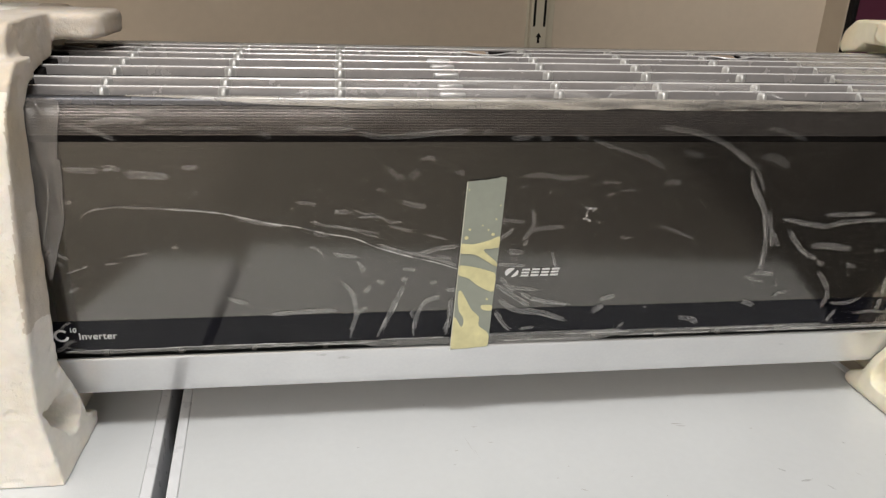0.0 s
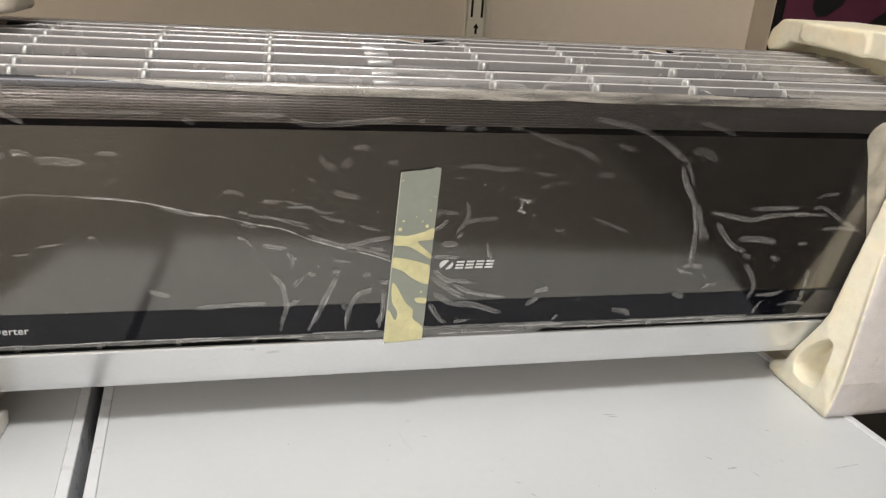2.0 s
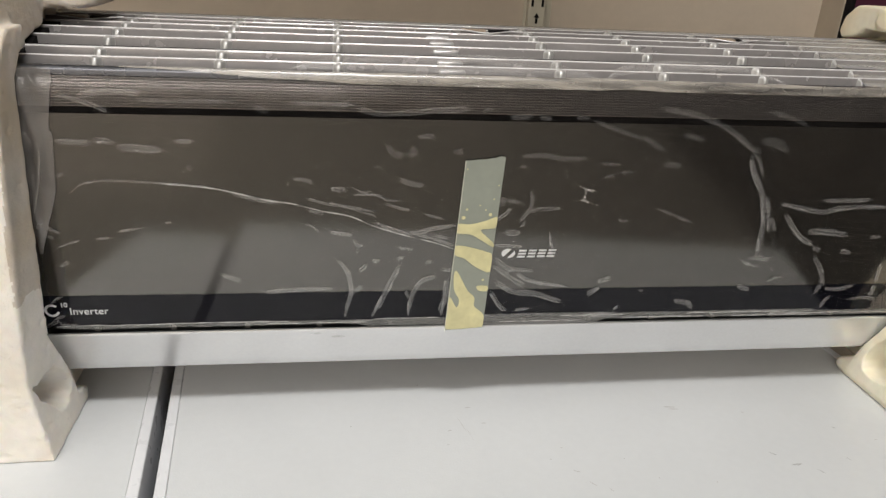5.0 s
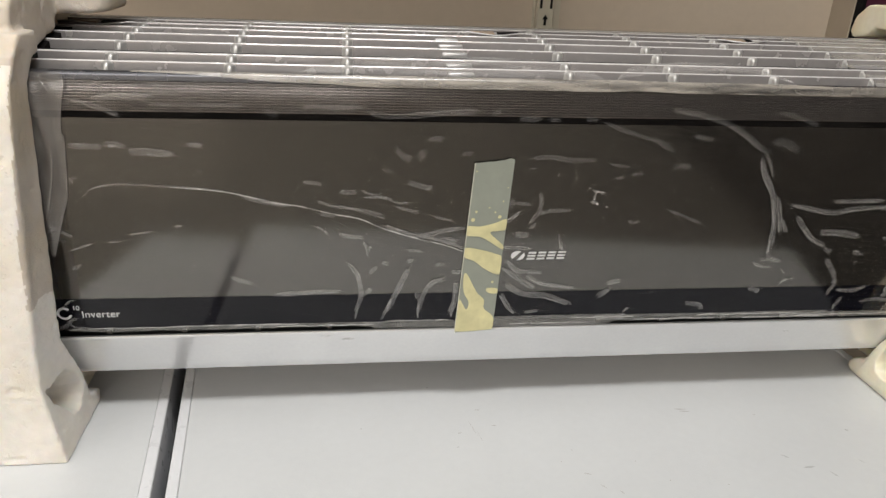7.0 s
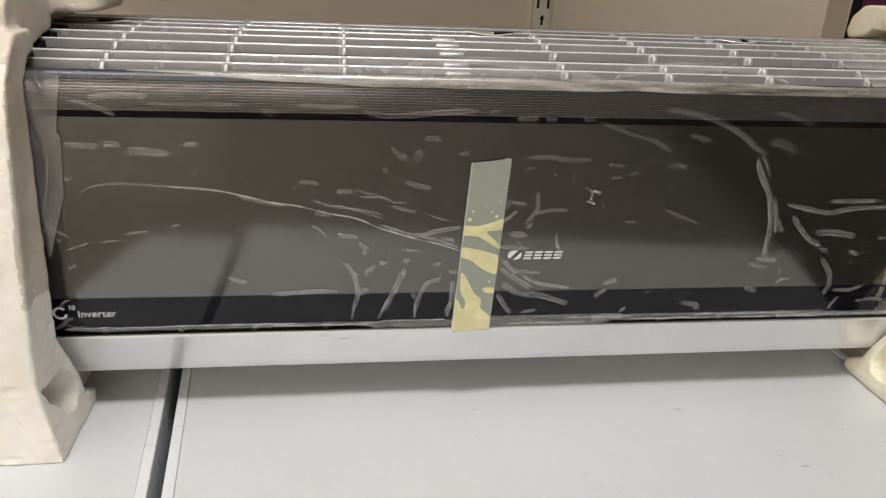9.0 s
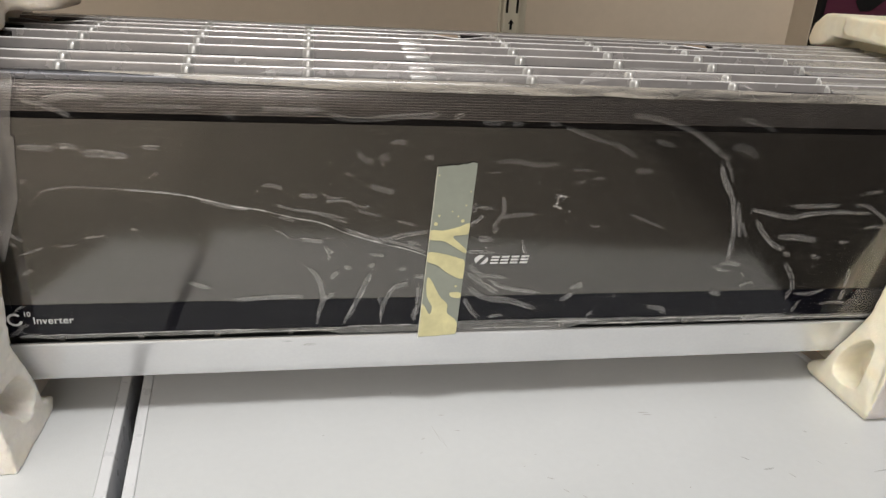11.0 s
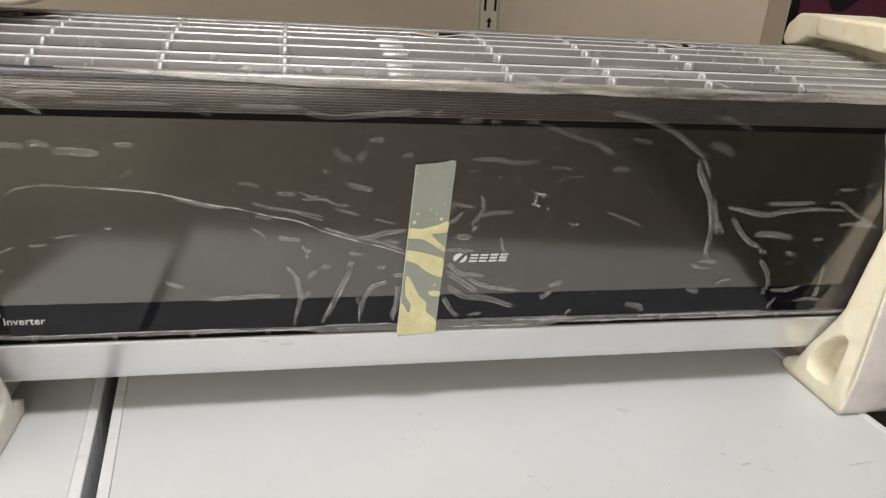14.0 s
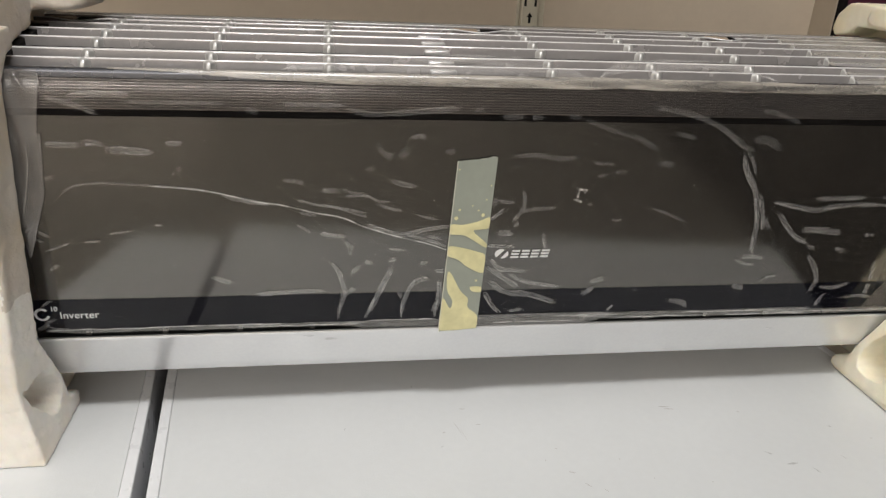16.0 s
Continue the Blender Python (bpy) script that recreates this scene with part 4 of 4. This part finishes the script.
# puckers and bubbles in the film, their highlights painted as bright strokes
BX, BZ = 0.0678, 0.2368
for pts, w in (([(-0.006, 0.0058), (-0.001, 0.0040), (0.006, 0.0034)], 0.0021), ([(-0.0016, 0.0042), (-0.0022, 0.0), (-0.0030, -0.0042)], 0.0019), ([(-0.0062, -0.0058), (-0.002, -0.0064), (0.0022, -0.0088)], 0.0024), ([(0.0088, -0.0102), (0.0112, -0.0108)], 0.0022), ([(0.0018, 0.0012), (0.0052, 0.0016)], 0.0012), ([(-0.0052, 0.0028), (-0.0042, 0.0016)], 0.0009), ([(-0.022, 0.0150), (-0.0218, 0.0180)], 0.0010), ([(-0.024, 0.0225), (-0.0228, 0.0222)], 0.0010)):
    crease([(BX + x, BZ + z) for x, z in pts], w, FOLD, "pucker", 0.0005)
for x, z, r in ((0.0, 0.0042, 0.0009), (0.0042, 0.0036, 0.0006), (-0.0026, -0.0030, 0.0007), (0.0006, -0.0076, 0.0007)):
    bm = bmesh.new()
    bmesh.ops.create_icosphere(bm, subdivisions=2, radius=r)
    bmesh.ops.scale(bm, vec=(1.3, 0.4, 0.8), verts=bm.verts)
    bmesh.ops.translate(bm, vec=(BX + x, film_y(BZ + z) - 0.0008, BZ + z), verts=bm.verts)
    part("bubble", bm, SHARP, sheet, "air bubble with its highlight painted in", True)

# loose film lying over one end of the grille
bm = bmesh.new()
prev = None
for i in range(25):
    x = 0.322 + 0.143 * i / 24
    row = []
    for j in range(15):
        t = j / 14
        y = -0.010 + 0.168 * t
        z = 0.3392 + 0.0218 * math.sin(math.pi / 2 * min(t * 1.12, 1.0)) - 0.0010 + 0.0012 * noise.noise((x * 40, y * 25, 5))
        row.append(bm.verts.new((x + 0.010 * (t - 0.4) * (i == 0) - 0.022 * t * (1 - i / 24), y, z)))
    if prev:
        for k in range(14):
            bm.faces.new((prev[k], prev[k + 1], row[k + 1], row[k]))
    prev = row
part("film_over_grille", bm, WRAP, film, "hazy film lying on the grille", True)

# streaky film clinging to the front of the grille
for x0, x1, front in ((-0.190, 0.060, 0.0), (0.075, 0.235, 0.3)):
    bm = bmesh.new()
    prev = None
    for i in range(31):
        t = i / 30
        row = []
        for j in range(9):
            u = (front + (1 - front) * j / 8) * (0.80 + 0.20 * math.sin(math.pi * t) + 0.10 * noise.noise((t * 5, x0 * 40, 2))) * min(1.0, 5 * t, 5 * (1 - t)) ** 0.7
            y = -0.0090 + 0.0330 * u
            row.append(bm.verts.new((x0 + (x1 - x0) * t + 0.006 * noise.noise((j * 0.6, x0 * 30, 1)), y, 0.3394 + 0.0108 * u ** 0.8 + 0.0004 * noise.noise((t * 8, j * 0.5, 7)))))
        if prev:
            for k in range(8):
                bm.faces.new((prev[k], prev[k + 1], row[k + 1], row[k]))
        prev = row
    part("film_over_grille", bm, SMEAR, film, "streaky film clinging to the slats", True)

# hazier layers of the film towards both ends
for x0, x1, z0, z1, lift, haze in ((-0.400, -0.148, 0.3082, 0.3325, 0.0022, HAZE[0]), (0.402, 0.446, 0.120, 0.300, 0.0024, HAZE[1])):
    bm = bmesh.new()
    prev = None
    for i in range(41):
        t = i / 40
        x = x0 + (x1 - x0) * t
        row = []
        for j in range(13):
            z = z0 + (z1 - z0) * j / 12
            q = x + (x1 - x0) * t * (0.10 * noise.noise((z * 45, 4, lift * 900)))
            row.append(bm.verts.new((q, film_y(z) - lift - 0.0004 * noise.noise((x * 25, z * 25, 6)), z)))
        if prev:
            for k in range(12):
                bm.faces.new((prev[k], prev[k + 1], row[k + 1], row[k]))
        prev = row
    part("film_layer", bm, haze, film, "hazy layer of the film", True)
# loose film end slanting over the black band, tinted as the foam's reflection
bm = bmesh.new()
prev = None
for i in range(21):
    row = []
    for j in range(11):
        z = 0.1045 + 0.0335 * j / 10
        x = 0.3850 + 0.58 * (z - 0.1045) + 0.0015 * noise.noise((z * 120, 2, 9))
        x += (0.4420 - x) * i / 20
        row.append(bm.verts.new((x, film_y(z) - 0.0022 - 0.0004 * noise.noise((x * 30, z * 30, 6)), z)))
    if prev:
        for k in range(10):
            bm.faces.new((prev[k], prev[k + 1], row[k + 1], row[k]))
    prev = row
part("film_layer", bm, REFLECTION_FILM, film, "loose film end tinted with the cream reflection of foam", True)

# ---- tape ----
tape = thing("tape_strip", "strip of translucent yellow-grey tape stuck slantwise over the film", "tape")


def tape_piece(points, name, material, lift, label=""):
    n = len(points)
    loop = []
    for i in range(n):
        a, b, c, d = (Vector(points[(i + k) % n]) for k in (-1, 0, 1, 2))
        for t in (0.0, 0.25, 0.5, 0.75):
            q = 0.5 * (2 * b + (c - a) * t + (2 * a - 5 * b + 4 * c - d) * t * t + (3 * b - a - 3 * c + d) * t ** 3)
            edge = (q.y - 0.2675) / (0.0950 - 0.2675)
            q.x = min(max(q.x, -0.0460 - 0.0072 * edge), -0.0114 - 0.0052 * edge)
            loop.append(Vector((q.x, max(q.y, 0.0948 + (q.x + 0.0536) * 0.06), 0)))
    bm = bmesh.new()
    vs = [bm.verts.new((q.x, film_y(max(q.y, 0.0966)) - lift, q.y)) for q in loop]
    for tri in tessellate_polygon([loop]):
        if len(set(tri)) == 3:
            bm.faces.new([vs[k] for k in tri])
    return part(name, bm, material, strip, label)


bm = bmesh.new()
rows = []
TA, TB, TC, TD = Vector((-0.0460, 0.2675)), Vector((-0.0114, 0.2714)), Vector((-0.0536, 0.0940)), Vector((-0.0165, 0.0962))
for j in range(41):
    t = j / 40
    l, r = TA.lerp(TC, t), TB.lerp(TD, t)
    row = []
    for i in range(9):
        q = l.lerp(r, i / 8)
        z = q.y + (0.0008 * noise.noise((q.x * 300, 5, 0)) if j in (0, 40) else 0)
        if j == 0 and i == 7:
            z += 0.0012
        row.append(bm.verts.new((q.x + 0.0002 * noise.noise((z * 120, i, 0)), film_y(max(z, 0.0966)) - 0.0010 - 0.0002 * noise.noise((q.x * 80, z * 60, 0)), z)))
    rows.append(row)
for a, b in zip(rows, rows[1:]):
    for i in range(8):
        bm.faces.new((a[i], a[i + 1], b[i + 1], b[i]))
strip = part("strip", bm, TAPE, tape, "greyish loose part of the tape", True)
bm = bmesh.new()
prev = None
for j in range(21):
    q = TA.lerp(TC, j / 20)
    w = 0.0005 * (1 + 0.5 * noise.noise((j * 0.7, 3, 1)))
    row = [bm.verts.new((q.x + dx, film_y(max(q.y, 0.0966)) - 0.0014, q.y)) for dx in (-0.0002, w)]
    if prev:
        bm.faces.new((prev[0], prev[1], row[1], row[0]))
    prev = row
part("cut_edge", bm, TAPE_EDGE, strip, "pale cut edge of the tape")
tape_piece([(-0.0484, 0.2078), (-0.0371, 0.2076), (-0.0233, 0.2111), (-0.0136, 0.2147), (-0.0138, 0.2045), (-0.0204, 0.2029), (-0.0273, 0.201), (-0.0150, 0.189), (-0.0152, 0.1845), (-0.0267, 0.1919), (-0.0365, 0.1973), (-0.0488, 0.1988)], "stuck_patch", TAPE_YELLOW, 0.0015, "pale yellow stuck patch")
tape_piece([(-0.0490, 0.1859), (-0.0357, 0.1843), (-0.0211, 0.1799), (-0.0146, 0.1757), (-0.0150, 0.1582), (-0.0296, 0.1641), (-0.0397, 0.1724), (-0.0495, 0.1767)], "stuck_patch", TAPE_YELLOW, 0.0015)
tape_piece([(-0.0484, 0.1579), (-0.0448, 0.1578), (-0.0353, 0.1396), (-0.0275, 0.1309), (-0.0268, 0.1209), (-0.0175, 0.1119), (-0.0175, 0.0974), (-0.0524, 0.0956), (-0.0520, 0.1133), (-0.0510, 0.1317), (-0.044, 0.1201), (-0.042, 0.1286), (-0.0475, 0.14)], "stuck_patch", TAPE_YELLOW, 0.0015)
for x, z, r in ((-0.020, 0.217, 0.0016), (-0.0415, 0.222, 0.0011), (-0.0180, 0.232, 0.0008), (-0.044, 0.214, 0.0018), (-0.030, 0.226, 0.0007), (-0.0245, 0.2215, 0.0008), (-0.0150, 0.2450, 0.0006), (-0.0440, 0.2600, 0.0007), (-0.021, 0.150, 0.0012)):
    tape_piece([(x + r * math.cos(a * math.pi / 4), z + r * math.sin(a * math.pi / 4)) for a in range(8)], "stuck_spot", TAPE_YELLOW, 0.0015)
tape_piece([(-0.0259, 0.1434), (-0.0161, 0.1431), (-0.0161, 0.1375), (-0.0243, 0.1386)], "stuck_patch", TAPE_YELLOW, 0.0015)


# ---- foam end caps ----
def foam_cap(side, x_in, x_out, x_slab, x_crown, lip, slab, crown, arm_box, pocket, shear, rough, material, label, worn_shaded=None, pad=None):
    """One moulded end cap: a front lip, an end slab, a crown and a short arm over the top, with a hollow in the lip."""
    bm = bmesh.new()
    bar(lip, x_in, x_out, bm=bm)
    for v in bm.verts:
        if abs(v.co.x - x_in) < 1e-6:
            v.co.x += shear * max(min(v.co.z, 0.152) - 0.11, 0) + 0.05 * max(v.co.z - 0.152, 0)
            if side > 0 and v.co.z < 0.001:
                v.co.x += 0.004
            if side < 0 and v.co.y < -0.04 and v.co.z > 0.005:
                v.co.x -= 0.009 * min(1.0, (0.34 - v.co.z) / 0.1)
    bar(slab, x_slab, x_out, bm=bm)
    bar(crown, x_crown, x_out, bm=bm)
    if pad:
        bar(pad, x_crown - side * 0.0028, x_out, bm=bm)
    ax0, ax1, ay0, ay1, az0, az1 = arm_box
    # the arm: a short slab with rounded inner corners, its underside rising a little
    inner, outer, r = (ax1, ax0, 0.013) if side < 0 else (ax0, ax1, 0.013)
    plan = [(outer, ay0)] + [(inner + side * r * (1 - math.sin(a)), ay0 + r * (1 - math.cos(a))) for a in (k * math.pi / 10 for k in range(6))]
    plan += [(inner + side * r * (1 - math.cos(a)), ay1 - r * (1 - math.sin(a))) for a in (k * math.pi / 10 for k in range(6))] + [(outer, ay1)]
    rings = []
    for grow, low, z in ((0.0025, 1, az0), (0.0, 1, az0 + 0.0025), (0.0, 0, az1 - 0.004), (0.0012, 0, az1 - 0.0012), (0.004, 0, az1)):
        cx, cy = (inner + outer) / 2, (ay0 + ay1) / 2
        rings.append([bm.verts.new((x + math.copysign(grow, cx - x), y + math.copysign(grow, cy - y), z + (0.005 * max(0.0, 1 - abs(x - inner) / 0.05) if low else 0))) for x, y in plan])
    n = len(plan)
    for a, b in zip(rings, rings[1:]):
        for k in range(n):
            bm.faces.new((a[k], a[(k + 1) % n], b[(k + 1) % n], b[k]))
    bm.faces.new(rings[0][::-1])
    bm.faces.new(rings[-1])
    ob = link("foam_end_cap", bm, material)
    baked(ob, 0.0017, 1)
    cut = bmesh.new()
    bar([(y, z) for y, z in pocket], x_in - side * 0.02, x_in + side * (0.030 if side < 0 else 0.032), bm=cut)
    cy, cz = (-0.026, 0.058) if side < 0 else (sum(p[0] for p in pocket) / len(pocket), sum(p[1] for p in pocket) / len(pocket))
    for v in cut.verts:
        if side * (v.co.x - x_in) > 0:
            shrink = 0.45 if side < 0 else 0.85
            v.co.y, v.co.z = cy + (v.co.y - cy) * shrink, cz + (v.co.z - cz) * shrink
    knife = link("knife", cut, material)
    baked(ob, 0.0016, 1, knife)
    bpy.data.objects.remove(knife)
    count = len(ob.data.vertices)
    co, no = np.empty(count * 3), np.empty(count * 3)
    ob.data.vertices.foreach_get("co", co)
    ob.data.vertices.foreach_get("normal", no)
    co, no = co.reshape(-1, 3), no.reshape(-1, 3)
    lift = np.array([rough * (0.0003 * noise.noise(c * 45) + 0.0002 * noise.noise(c * 160) + 0.0001 * noise.noise(c * 330) - 0.0025 * max(noise.noise(c * 75 + Vector((7, 3, 1))) - 0.40, 0) - 0.0012 * max(noise.noise(c * 210 + Vector((1, 5, 2))) - 0.42, 0)) for c in map(Vector, co)])
    co = co + no * lift[:, None]
    co[:, 2] = np.maximum(co[:, 2], 0.0003)
    ob.data.vertices.foreach_set("co", co.ravel())
    ob.data.update()
    ob.data.materials.clear()
    ob.data.materials.append(material)
    if worn_shaded:
        # shade painted by face: right cap's front, left cap's inner side (dirt too)
        ob.data.materials.append(worn_shaded)
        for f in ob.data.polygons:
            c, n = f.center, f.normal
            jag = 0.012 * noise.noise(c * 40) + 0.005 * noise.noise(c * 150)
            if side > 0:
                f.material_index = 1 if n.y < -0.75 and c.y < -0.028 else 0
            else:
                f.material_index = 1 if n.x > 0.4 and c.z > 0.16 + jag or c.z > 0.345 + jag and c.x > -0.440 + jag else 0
    return tagged(ob, label, "foam packaging", "foam end caps")


foam_cap(-1, -0.402, -0.52, -0.422, -0.398,
         [(-0.053, 0), (0.043, 0), (0.047, 0.013), (0.040, 0.018), (0.023, 0.022), (0.020, 0.035), (0.010, 0.058), (-0.020, 0.108), (-0.022, 0.20), (-0.023, 0.27), (-0.024, 0.33), (-0.010, 0.346), (0.003, 0.350), (0.0, 0.366), (-0.03, 0.366), (-0.047, 0.352), (-0.056, 0.32), (-0.060, 0.2), (-0.057, 0.08)],
         [(-0.045, 0), (0.205, 0), (0.205, 0.3920), (-0.010, 0.3920), (-0.024, 0.386), (-0.034, 0.362), (-0.045, 0.33)],
         [(-0.012, 0.347), (0.003, 0.345), (0.068, 0.3585), (0.0735, 0.3690), (0.150, 0.3690), (0.150, 0.3930), (0.03, 0.3935), (-0.008, 0.3915), (-0.019, 0.384), (-0.022, 0.365)],
         (-0.50, -0.357, 0.072, 0.150, 0.3672, 0.3930),
         [(-0.064, 0.086), (-0.050, 0.079), (-0.034, 0.083), (-0.014, 0.083), (0.008, 0.062), (0.0195, 0.042), (0.0210, 0.024), (0.014, 0.013), (0.003, 0.0115), (-0.013, 0.018), (-0.032, 0.040), (-0.050, 0.057)],
         0.048, 1.7, FOAM, "white polystyrene end cap with a worn hollow, on the table", FOAM_DIRTY_SHADED)
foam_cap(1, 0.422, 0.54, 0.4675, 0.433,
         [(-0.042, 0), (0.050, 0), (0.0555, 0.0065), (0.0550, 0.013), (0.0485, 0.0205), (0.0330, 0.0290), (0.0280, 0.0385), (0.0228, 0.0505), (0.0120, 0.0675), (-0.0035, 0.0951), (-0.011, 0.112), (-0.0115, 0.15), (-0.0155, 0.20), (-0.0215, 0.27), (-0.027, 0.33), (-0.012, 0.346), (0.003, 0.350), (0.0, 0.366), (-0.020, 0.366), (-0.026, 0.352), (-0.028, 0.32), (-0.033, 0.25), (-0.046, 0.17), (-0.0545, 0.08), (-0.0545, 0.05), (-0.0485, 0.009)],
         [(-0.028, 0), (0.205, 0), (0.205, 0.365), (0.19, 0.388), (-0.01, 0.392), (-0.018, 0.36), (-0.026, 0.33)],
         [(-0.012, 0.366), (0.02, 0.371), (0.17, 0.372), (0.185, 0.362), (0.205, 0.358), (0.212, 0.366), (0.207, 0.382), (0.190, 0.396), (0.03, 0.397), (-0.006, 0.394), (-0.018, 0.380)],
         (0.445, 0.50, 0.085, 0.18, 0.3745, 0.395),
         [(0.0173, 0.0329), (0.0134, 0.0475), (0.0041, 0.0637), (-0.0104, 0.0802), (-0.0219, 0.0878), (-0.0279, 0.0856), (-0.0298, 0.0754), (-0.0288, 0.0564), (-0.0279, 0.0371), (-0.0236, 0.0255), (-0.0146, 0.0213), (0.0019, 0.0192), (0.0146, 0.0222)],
         0.45, 0.8, FOAM_CREAM, "cream polystyrene end cap, front shaded grey, hollow, on the table", FOAM_SHADED,
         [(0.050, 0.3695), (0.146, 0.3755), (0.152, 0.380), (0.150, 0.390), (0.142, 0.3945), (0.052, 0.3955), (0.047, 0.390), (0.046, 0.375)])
